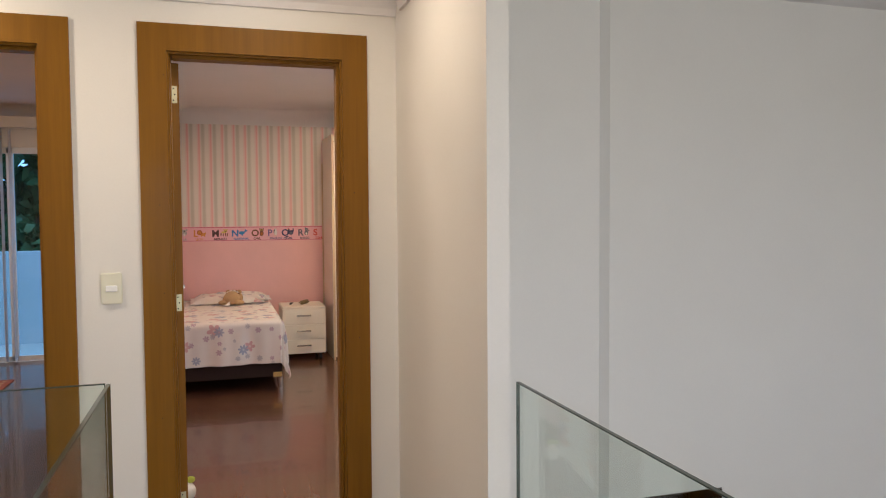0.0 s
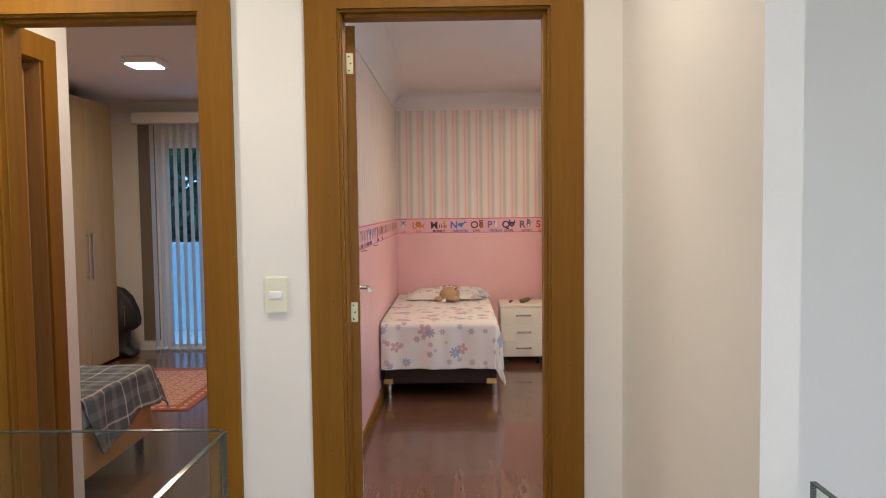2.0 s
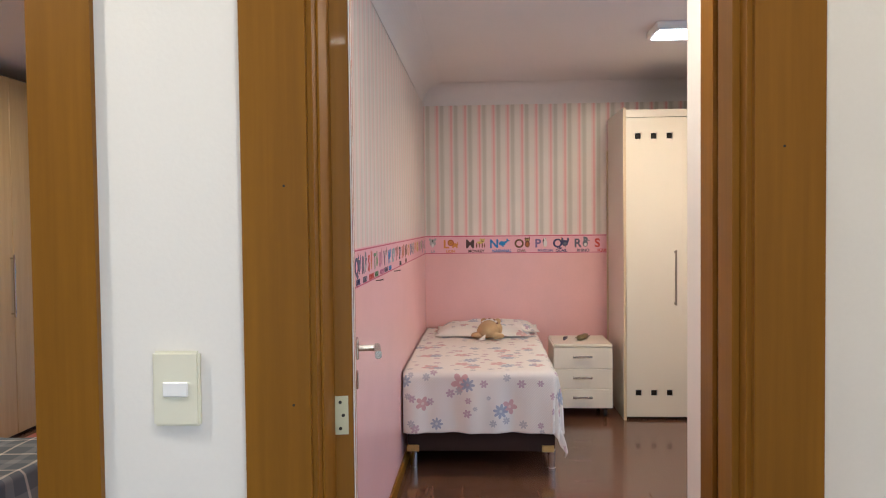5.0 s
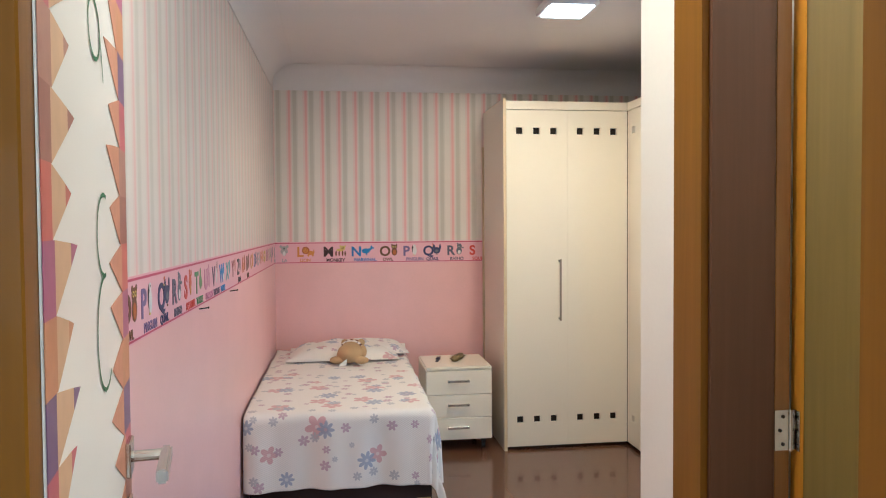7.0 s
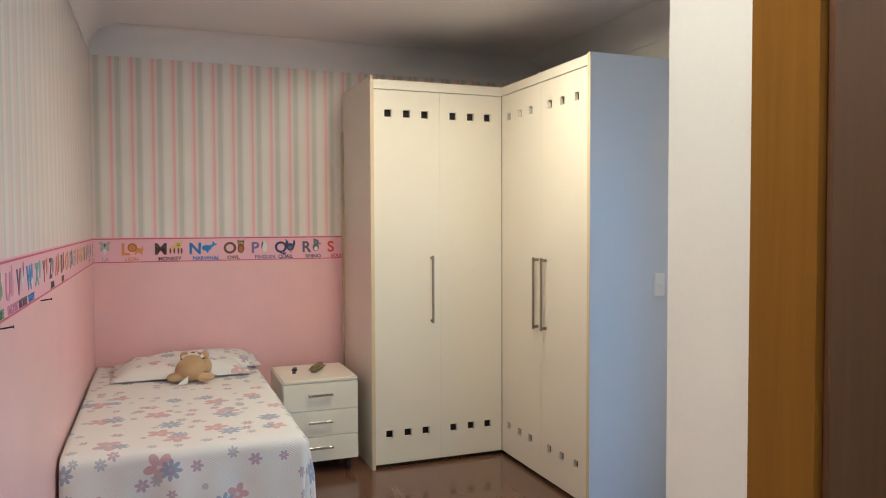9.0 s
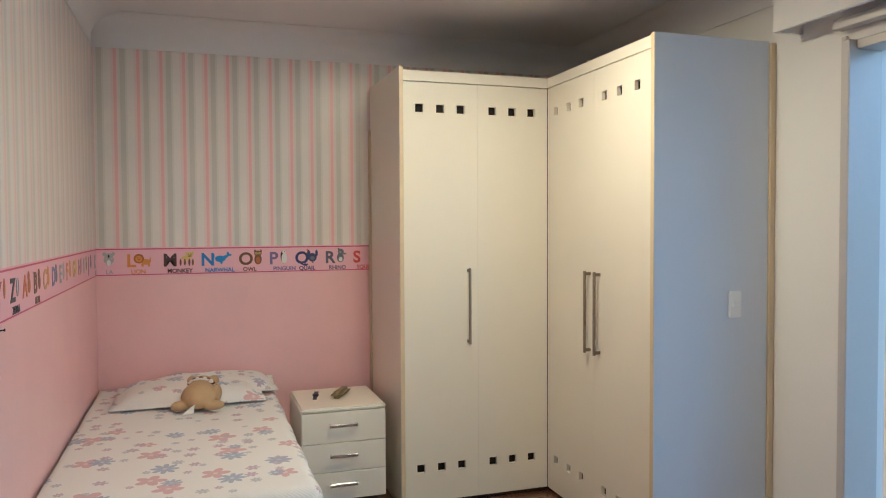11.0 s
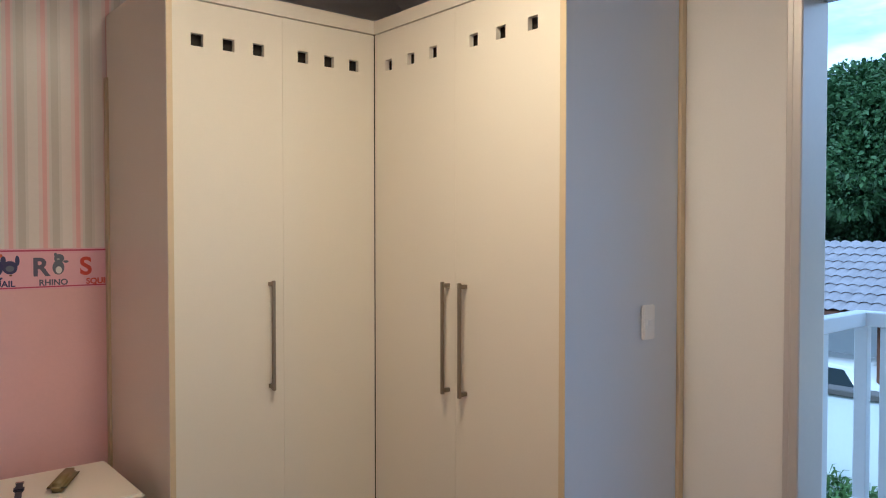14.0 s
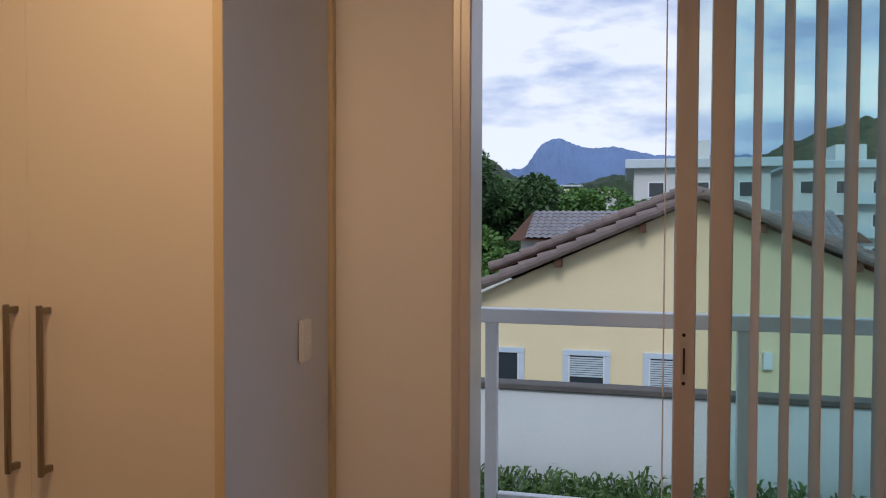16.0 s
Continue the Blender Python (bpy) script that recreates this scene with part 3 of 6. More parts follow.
# ---- doors ----
def casing_y(name, x0, x1, y0, y1, top, label):
    """Door lining and casings for an opening in a wall that faces along y."""
    th = thing(name, label, "door frame", kind="structure")
    w, p = 0.102, 0.014
    for s, f in ((y0 - p, y0 - 0.001), (y1 + 0.001, y1 + p)):
        part("casing", prism([(x0 - w, 0.0), (x0 + 0.004, 0.0), (x0 + 0.004, top - 0.004), (x0 - w, top + w)], "y", s, f), M_CASING, th)
        part("casing", prism([(x1 + w, 0.0), (x1 - 0.004, 0.0), (x1 - 0.004, top - 0.004), (x1 + w, top + w)], "y", s, f), M_CASING, th)
        part("casing", prism([(x0 - w, top + w), (x1 + w, top + w), (x1 - 0.004, top - 0.004), (x0 + 0.004, top - 0.004)], "y", s, f), M_CASING, th)
    part("jamb", box(x0, x0 + 0.012, y0, y1, 0.0, top, 0.001), M_CASING, th)
    part("jamb", box(x1 - 0.012, x1, y0, y1, 0.0, top, 0.001), M_CASING, th)
    part("head", box(x0 + 0.012, x1 - 0.012, y0, y1, top - 0.012, top), M_CASING, th)
    part("stop", box(x0 + 0.012, x0 + 0.016, y0 + 0.03, y1 - 0.045, 0.0, top - 0.012, 0.001), M_CASING, th)
    part("stop", box(x1 - 0.024, x1 - 0.012, y0 + 0.03, y1 - 0.045, 0.0, top - 0.012, 0.001), M_CASING, th)
    part("stop", box(x0 + 0.024, x1 - 0.024, y0 + 0.03, y1 - 0.045, top - 0.024, top - 0.012, 0.001), M_CASING, th)
    return th


def casing_x(name, y0, y1, x0, x1, top, label, w=0.102, inner_side=False):
    th = thing(name, label, "door frame", kind="structure")
    p = 0.014
    wn_ = min(w, 0.02)
    for s, f in ((x1 + 0.001, x1 + p),) if inner_side else ((x0 - p, x0 - 0.001),):
        part("casing", prism([(y1 + w, 0.0), (y1 - 0.004, 0.0), (y1 - 0.004, top - 0.004), (y1 + w, top + w)], "x", s, f), M_CASING, th)
        part("casing", prism([(y0 - wn_, top + w), (y1 + w, top + w), (y1 - 0.004, top - 0.004), (y0 + 0.004, top - 0.004)], "x", s, f), M_CASING, th)
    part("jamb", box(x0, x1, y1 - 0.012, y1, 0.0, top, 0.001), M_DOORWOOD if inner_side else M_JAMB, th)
    part("jamb", box(x0, x1, y0, y0 + 0.012, 0.0, top, 0.001), M_CASING, th)
    part("head", box(x0, x1, y0 + 0.012, y1 - 0.012, top - 0.012, top), M_CASING, th)
    if not inner_side:
        part("rebate", box(x1 + 0.0005, x1 + 0.028, y1 - 0.0115, y1 - 0.001, 0.0, top, 0.001), M_DOORWOOD, th, "reddish brown rebate at the hinges")
    return th


casing_y("door_1", 0.333, 1.035, 3.45, 3.59, 2.08, "honey wood door frame with mitred casings")
casing_y("door_2", -0.80, -0.112, 3.45, 3.59, 2.08, "honey wood door frame with mitred casings")
casing_x("door_3", 3.61, 4.233, 1.22, 1.337, 2.08, "honey wood bathroom door frame in the entry wall")
casing_x("door_4", 3.66, 4.275, -1.20, -1.10, 2.095, "honey wood door frame inside the second bedroom", 0.105, True)


def hinge(parent, x, y, z, wings, mat):
    """A butt hinge whose plates face -y: its knuckle stands at x, y; wings are its plates' ends in x."""
    b = rod((0, -0.002, -0.036), (0, -0.002, 0.036), 0.0042, 10)
    for w_ in wings:
        add_box(b, min(0.002 * (1 if w_ > 0 else -1), w_), max(0.002 * (1 if w_ > 0 else -1), w_), -0.0015, 0.0008, -0.035, 0.035)
    ob = part("hinge", b, mat, parent, "small metal butt hinge")
    ob.matrix_basis = pose(x, y, z)
    for w_ in wings:
        for k, f_ in ((-0.024, 0.5), (0.0, 0.68), (0.024, 0.5)):
            part("screw", rod((w_ * f_, -0.0026, k), (w_ * f_, -0.001, k), 0.0032, 8), M_DARK, ob)
    return ob


def lever(parent, x, y, z, side):
    """A lever handle with a square rose and a key plate; it points back to the hinges."""
    part("rose", box(x, x + side * 0.008, y - 0.026, y + 0.026, z - 0.026, z + 0.026, 0.002) if side > 0 else box(x + side * 0.008, x, y - 0.026, y + 0.026, z - 0.026, z + 0.026, 0.002), M_CHROME, parent, "chrome rose")
    part("lever_handle", add_box(rod((x, y, z), (x + side * 0.058, y, z), 0.0085, 12), min(x + side * 0.048, x + side * 0.064), max(x + side * 0.048, x + side * 0.064), y - 0.115, y + 0.012, z - 0.010, z + 0.010, 0.003, 2), M_CHROME, parent, "chrome lever")
    part("key_plate", box(min(x, x + side * 0.006), max(x, x + side * 0.006), y - 0.02, y + 0.02, z - 0.105, z - 0.06, 0.003), M_CHROME, parent, "chrome key plate")


# open bedroom door along the left wall
door = thing("open_bedroom_door", "open bedroom door with a pale face, pencil sticker and chrome handle", "door", 0.375, 3.605, 0.0, 9.6)
part("leaf", box(-0.040, 0.0, 0.0, 0.665, 0.008, 2.06, 0.002), M_CASING, door)
part("face", box(0.0005, 0.0025, 0.045, 0.662, 0.012, 2.056), M_PLASTIC_W, door, "pale pink-white paper covering")
hinge(door, -0.0375, -0.0015, 1.93, (0.029,), M_HINGE)
hinge(door, -0.0375, -0.0015, 1.062, (0.029,), M_HINGE)
hinge(door, -0.0375, -0.0015, 0.22, (0.029,), M_HINGE)
lever(door, 0.003, 0.60, 1.085, 1)
PENCILS = [(0.50, 0.12, 0.10), (0.50, 0.24, 0.12), (0.45, 0.10, 0.14), (0.30, 0.12, 0.10), (0.34, 0.10, 0.22), (0.16, 0.09, 0.22), (0.40, 0.20, 0.16)]
for hx_, hz_ in ((0.292, 0.62), (0.30, 1.47), (0.325, 1.98), (1.09, 0.9), (1.075, 1.52), (0.31, 1.12)):
    pn = thing("nail_hole", "tiny dark filled nail hole in the casing", "nail hole", hx_, 3.4358, hz_)
    part("plug", rod((0, 0.0006, 0), (0, -0.0003, 0), 0.0022, 8), M_DARK, pn)
M_PENCIL = [material("pencil_print", c, 0.45, vary=0.15, vary_scale=30) for c in PENCILS]
M_PENWOOD = material("pencil_wood_print", (0.62, 0.42, 0.26), 0.5, vary=0.1, vary_scale=40)
M_PENRED = material("pencil_red_wood_print", (0.55, 0.27, 0.17), 0.5, vary=0.18, vary_scale=30)
M_INK = material("green_ink", (0.05, 0.16, 0.07), 0.6)
sticker = thing("pencil_sticker", "printed sticker of coloured pencil tips stuck on the door", "sticker", 0.375, 3.605, 0.0, 9.6)
for side_, pitch_, base_, tip_ in ((0, 0.064, 0.045, 0.145), (1, 0.070, 0.08, 0.205)):
    for k in range(int(1.98 / pitch_)):
        zc = 0.075 + (k + 0.5) * pitch_
        y_edge, inw = (0.655, -1) if side_ else (0.0455, 1)
        hw, up_ = pitch_ * 0.5, 0.018 + 0.008 * math.sin(k * 2.3)
        base = base_ * (1 + 0.12 * math.sin(k * 1.7))
        ln = tip_ * (1 + 0.10 * math.sin(k * 2.9 + side_))
        yb, yl, yt = y_edge + inw * base, y_edge + inw * (base + (ln - base) * 0.68), y_edge + inw * ln
        body = [(y_edge, zc - hw), (yb, zc - hw), (yb, zc + hw), (y_edge, zc + hw)]
        tip = [(yb, zc - hw), (yl, zc - hw * 0.34 + up_ * 0.68), (yl, zc + hw * 0.34 + up_ * 0.68), (yb, zc + hw)]
        lead = [(yl, zc - hw * 0.34 + up_ * 0.68), (yt, zc + up_), (yl, zc + hw * 0.34 + up_ * 0.68)]
        tint = M_PENCIL[(k * 3 + side_ * 2) % 7]
        part("pencil", prism(body, "x", 0.003, 0.0036), tint, sticker)
        part("pencil_tip", prism(tip, "x", 0.003, 0.0036), M_PENWOOD if not side_ else M_PENRED, sticker)
        part("pencil_lead", prism(lead, "x", 0.003, 0.0036), tint if not side_ else M_PENRED, sticker)


def stroke(points):
    """A thin flat pen line through 2D points on the door face."""
    bm_ = bmesh.new()
    for (ya, za), (yb, zb) in zip(points, points[1:]):
        d_ = Vector((yb - ya, zb - za))
        nn = Vector((-d_.y, d_.x)).normalized() * 0.0027
        f_ = [bm_.verts.new((0.0034, ya + nn.x, za + nn.y)), bm_.verts.new((0.0034, ya - nn.x, za - nn.y)), bm_.verts.new((0.0034, yb - nn.x, zb - nn.y)), bm_.verts.new((0.0034, yb + nn.x, zb + nn.y))]
        bm_.faces.new(f_)
    return bm_


def arc(cy, cz, ry, rz_, a0, a1, n=14):
    return [(cy + ry * math.cos(radians(a0 + (a1 - a0) * i / n)), cz + rz_ * math.sin(radians(a0 + (a1 - a0) * i / n))) for i in range(n + 1)]


part("scribble", stroke([(0.36, 2.02), (0.375, 1.88), (0.37, 1.74), (0.36, 1.72)]), M_INK, sticker, "green pen scribble")
part("scribble", stroke(arc(0.35, 1.66, 0.045, 0.035, 60, 420) + [(0.39, 1.68), (0.42, 1.61)]), M_INK, sticker, "green pen scribble")
part("scribble", stroke(arc(0.40, 1.42, 0.06, 0.05, 70, 280) + arc(0.40, 1.30, 0.07, 0.07, 90, 310)), M_INK, sticker, "green pen scribble")
part("scribble", stroke(arc(0.42, 1.05, 0.05, 0.09, 180, 360)), M_INK, sticker, "green pen scribble")

bath = thing("open_bathroom_door", "open olive-brown wooden bathroom door on steel hinges", "door", 1.376, 4.232, 0.0, 0)
part("leaf", box(0.0, 0.60, -0.035, 0.0, 0.008, 2.06, 0.002), M_OLIVEWOOD, bath)
part("edge_band", box(-0.0015, -0.0003, -0.0345, -0.0005, 0.01, 2.058), M_EDGEWOOD, bath, "honey wood edge band with lamp light in its colour")
for hz_ in (0.25, 1.072, 1.90):
    hinge(bath, -0.010, -0.0125, hz_, (-0.030,), M_CHROME)
    hp = part("hinge_plate", box(-0.0030, -0.0017, -0.028, -0.008, hz_ - 0.035, hz_ + 0.035), M_CHROME, bath, "steel hinge plate on the door's edge")
    for k in (-0.024, 0.0, 0.024):
        part("screw", rod((-0.0036, -0.018, hz_ + k), (-0.0028, -0.018, hz_ + k), 0.0032, 8), M_DARK, hp)

inner = thing("second_inner_door", "honey wood door standing ajar in its frame", "door", -1.12, 4.255, 0.0, 0)
part("leaf", box(-0.08, -0.045, -0.50, 0.0, 0.008, 2.06, 0.002), M_DOORWOOD, inner)
part("handle", box(-0.045, -0.03, -0.46, -0.42, 0.95, 1.08, 0.003), M_CHROME, inner, "steel handle plate")


def light_switch(x, y, z, rz, w, h, mat, label):
    th = thing("light_switch", label, "light switch", x, y, z, rz)
    part("plate", box(-w / 2, w / 2, -0.012, 0.0, -h / 2, h / 2, 0.004, 2), mat, th)
    part("rocker", box(-w * 0.27, w * 0.27, -0.016, -0.0115, -h * 0.1, h * 0.1, 0.002), M_PLASTIC_W, th, "white rocker")
    return th


light_switch(0.117, 3.45, 1.145, 0, 0.078, 0.122, M_PLASTIC, "ivory plastic light switch on the landing wall")
light_switch(2.797, 6.619, 1.093, 0, 0.062, 0.112, M_PLASTIC_W, "white plastic light switch on the wardrobe end")

# ---- glass railings of the landing ----


def railing(name, x0, y0, x1, y1, top, label):
    th = thing(name, label, "glass railing", x0, y0, 0.0, math.degrees(math.atan2(y1 - y0, x1 - x0)))
    n = math.hypot(x1 - x0, y1 - y0)
    g = part("pane", box(0, n, -0.005, 0.005, -0.12, top - 0.003), M_GLASS, th)
    g.visible_shadow = False
    part("top_edge", box(0, n, -0.0052, 0.0052, top - 0.003, top), M_GLASSEDGE, th, "dark polished glass edge")
    part("end_edge", box(-0.002, 0.0, -0.0052, 0.0052, -0.12, top), M_GLASSEDGE, th, "dark polished glass edge")
    for k in (0.15, n - 0.15):
        c = part("clamp", rod((k, -0.014, -0.07), (k, 0.014, -0.07), 0.02, 14), M_CHROME, th, "round steel clamp")
    return th


railing("glass_railing", 0.211, 2.568, 0.211, -1.55, 0.951, "clear glass railing panel at the stairwell edge")
railing("glass_railing", 0.199, 2.58, -1.19, 2.58, 0.951, "clear glass railing panel across the stairwell")
railing("glass_railing", 1.352, 2.307, 1.352, -1.55, 0.931, "clear glass railing panel beside the stairs")


# ---- ceiling lamps ----
def ceiling_lamp(x, y, size, label):
    th = thing("ceiling_lamp", label, "ceiling lamp", x, y, H, 0, group="ceiling lamps")
    h = size / 2
    b = box(-h, h, -h, h, -0.045, 0.0, 0.006)
    part("housing", b, M_PLASTIC_W, th, "white square housing")
    part("diffuser", box(-h + 0.02, h - 0.02, -h + 0.02, h - 0.02, -0.052, -0.0455, 0.004), M_LAMP, th, "glowing frosted panel")
    return th


ceiling_lamp(1.705, 6.60, 0.25, "square white ceiling lamp, lit")
ceiling_lamp(-1.515, 6.4, 0.25, "square white ceiling lamp, lit")
# Housings out of view; the last three are assumed, to carry fill light.
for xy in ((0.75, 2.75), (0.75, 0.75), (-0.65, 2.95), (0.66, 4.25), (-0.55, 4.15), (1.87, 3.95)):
    ceiling_lamp(*xy, 0.15, "small square white ceiling lamp, lit, out of view")


# ---- wallpaper border with alphabet ----
ALPHABET = {"K": ("KOALA", (0.40, 0.38, 0.42)), "L": ("LION", (0.66, 0.26, 0.05)), "M": ("MONKEY", (0.08, 0.035, 0.04)), "N": ("NARWHAL", (0.05, 0.20, 0.55)),
            "O": ("OWL", (0.15, 0.07, 0.03)), "P": ("PINGUIN", (0.20, 0.14, 0.32)), "Q": ("QUAIL", (0.04, 0.04, 0.14)), "R": ("RHINO", (0.12, 0.11, 0.17)),
            "S": ("SQUIRREL", (0.62, 0.07, 0.05)), "T": ("TURTLE", (0.12, 0.28, 0.12)), "U": ("UNICORN", (0.62, 0.25, 0.42)), "V": ("VULTURE", (0.14, 0.10, 0.16)),
            "W": ("WHALE", (0.07, 0.25, 0.60)), "X": ("", (0.20, 0.45, 0.45)), "Y": ("", (0.35, 0.10, 0.12)), "Z": ("ZEBRA", (0.05, 0.05, 0.06)),
            "A": ("", (0.60, 0.20, 0.10)), "B": ("BEAR", (0.18, 0.10, 0.06)), "C": ("", (0.60, 0.35, 0.15)), "D": ("", (0.20, 0.22, 0.40)),
            "E": ("", (0.35, 0.38, 0.42)), "F": ("", (0.62, 0.24, 0.08)), "G": ("", (0.55, 0.42, 0.10)), "H": ("", (0.40, 0.24, 0.30)), "I": ("", (0.20, 0.35, 0.25)), "J": ("", (0.25, 0.2, 0.4))}
M_LETTER = {k: material("print_" + k.lower(), c, 0.5, vary=0.05) for k, (w_, c) in ALPHABET.items()}


PRINTS = {"grey": (0.42, 0.42, 0.42), "pale": (0.76, 0.74, 0.72), "black": (0.03, 0.025, 0.03), "orange": (0.66, 0.28, 0.05), "rust": (0.42, 0.13, 0.03),
          "yellow": (0.68, 0.52, 0.14), "brown": (0.17, 0.075, 0.035), "blue": (0.05, 0.25, 0.60), "navy": (0.05, 0.05, 0.14), "slate": (0.15, 0.16, 0.21),
          "red": (0.62, 0.12, 0.05), "green": (0.18, 0.33, 0.13), "pink": (0.64, 0.30, 0.42), "teal": (0.18, 0.42, 0.44)}
M_PRINT = {k: material(k + "_print", c, 0.5, vary=0.05) for k, c in PRINTS.items()}
# each animal as ovals: colour, centre, half width, half height, in parts of the letter's height
ANIMALS = {
    "K": (("grey", 0.38, 0.42, 0.22, 0.34), ("grey", 0.38, 0.86, 0.30, 0.22), ("grey", 0.06, 1.02, 0.13, 0.15), ("grey", 0.70, 1.02, 0.13, 0.15), ("grey", 0.10, 0.55, 0.08, 0.20), ("grey", 0.66, 0.55, 0.08, 0.20), ("pale", 0.38, 0.32, 0.15, 0.24), ("black", 0.38, 0.84, 0.06, 0.13)),
    "L": (("orange", 0.88, 0.36, 0.34, 0.22), ("orange", 0.66, 0.14, 0.09, 0.16), ("orange", 1.12, 0.14, 0.09, 0.16), ("orange", 1.22, 0.50, 0.06, 0.22), ("rust", 0.40, 0.62, 0.38, 0.38), ("orange", 0.40, 0.60, 0.25, 0.24), ("black", 0.31, 0.68, 0.03, 0.04), ("black", 0.49, 0.68, 0.03, 0.04), ("rust", 0.40, 0.54, 0.09, 0.06)),
    "M": (("yellow", 0.62, 0.62, 0.38, 0.16), ("yellow", 0.88, 0.84, 0.26, 0.24), ("yellow", 0.64, 1.02, 0.09, 0.09), ("yellow", 1.12, 1.02, 0.09, 0.09), ("brown", 0.20, 0.28, 0.08, 0.28), ("brown", 0.52, 0.28, 0.08, 0.26), ("brown", 0.86, 0.28, 0.08, 0.28), ("brown", 1.12, 0.26, 0.08, 0.26), ("brown", 0.88, 0.76, 0.14, 0.05), ("black", 0.80, 0.90, 0.03, 0.04), ("black", 0.98, 0.90, 0.03, 0.04)),
    "N": (("blue", 0.62, 0.50, 0.42, 0.26), ("blue", 1.02, 0.66, 0.18, 0.12), ("blue", 1.20, 0.86, 0.10, 0.20), ("blue", 1.34, 0.80, 0.16, 0.08), ("blue", 0.70, 0.20, 0.09, 0.14), ("blue", 0.14, 0.72, 0.035, 0.20), ("black", 0.36, 0.54, 0.03, 0.04)),
    "O": (("brown", 0.38, 0.40, 0.30, 0.42), ("brown", 0.38, 0.88, 0.30, 0.24), ("brown", 0.14, 1.08, 0.08, 0.12), ("brown", 0.62, 1.08, 0.08, 0.12), ("rust", 0.38, 0.34, 0.17, 0.28), ("yellow", 0.26, 0.90, 0.09, 0.10), ("yellow", 0.50, 0.90, 0.09, 0.10), ("black", 0.26, 0.90, 0.04, 0.05), ("black", 0.50, 0.90, 0.04, 0.05)),
    "P": (("black", 0.24, 0.62, 0.20, 0.46), ("pale", 0.34, 0.46, 0.22, 0.44), ("pale", 0.32, 0.98, 0.15, 0.15), ("yellow", 0.26, 0.03, 0.10, 0.05), ("black", 0.36, 1.00, 0.03, 0.04)),
    "Q": (("navy", 0.55, 0.48, 0.36, 0.36), ("navy", 0.90, 0.84, 0.11, 0.28), ("navy", 0.24, 0.86, 0.13, 0.24), ("red", 0.14, 1.12, 0.07, 0.09), ("slate", 0.55, 0.42, 0.20, 0.16), ("yellow", 0.04, 0.88, 0.07, 0.04), ("brown", 0.58, 0.06, 0.08, 0.04)),
    "R": (("slate", 0.42, 0.42, 0.30, 0.40), ("slate", 0.46, 0.92, 0.26, 0.24), ("slate", 0.28, 1.14, 0.08, 0.10), ("slate", 0.80, 0.74, 0.14, 0.07), ("pale", 0.44, 0.28, 0.16, 0.20), ("grey", 0.42, 0.88, 0.08, 0.05)),
    "S": (("red", 0.36, 0.60, 0.26, 0.34), ("red", 0.22, 1.04, 0.10, 0.18), ("orange", 0.40, 0.26, 0.14, 0.22), ("red", 0.56, 1.02, 0.09, 0.15)),
    "T": (("green", 0.44, 0.46, 0.30, 0.36), ("green", 0.44, 0.92, 0.15, 0.20), ("green", 0.72, 0.38, 0.10, 0.18)),
    "U": (("pink", 0.44, 0.42, 0.26, 0.40), ("pink", 0.38, 0.90, 0.14, 0.30)),
    "V": (("pale", 0.40, 0.46, 0.18, 0.40), ("brown", 0.58, 0.90, 0.09, 0.30)),
    "W": (("blue", 0.40, 0.62, 0.26, 0.42), ("pale", 0.40, 0.24, 0.20, 0.20)),
    "X": (("teal", 0.42, 0.66, 0.26, 0.42),), "Y": (("rust", 0.42, 0.66, 0.18, 0.42),), "Z": (("slate", 0.42, 0.55, 0.26, 0.40), ("pale", 0.42, 0.55, 0.06, 0.38)),
}
OTHERS = ("rust", "brown", "orange", "slate", "grey", "orange", "yellow", "pink", "green", "slate")


def animal(k, parent, m, size):
    """A printed animal: flat ovals, one layer above the other, one part for each colour."""
    ovals = ANIMALS[k] if k in ANIMALS else ((OTHERS[ord(k) - 65], 0.42, 0.44, 0.30, 0.36), (OTHERS[ord(k) - 65], 0.34, 0.88, 0.22, 0.22))
    sheets = {}
    for i_, (c, cx, cy, rx, ry) in enumerate(ovals):
        bm_ = sheets.setdefault(c, bmesh.new())
        h = 0.0005 + 0.00012 * i_
        ring_ = [(cx + rx * math.cos(a), cy + ry * math.sin(a)) for a in (math.tau * q / 18 for q in range(18))]
        lo_ = [bm_.verts.new((x * size, y * size, 0.0)) for x, y in ring_]
        hi_ = [bm_.verts.new((x * size, y * size, h)) for x, y in ring_]
        bm_.faces.new(hi_)
        for q in range(18):
            bm_.faces.new((lo_[q], lo_[(q + 1) % 18], hi_[(q + 1) % 18], hi_[q]))
    for c, bm_ in sheets.items():
        part("picture", bm_, M_PRINT[c], parent).matrix_basis = m


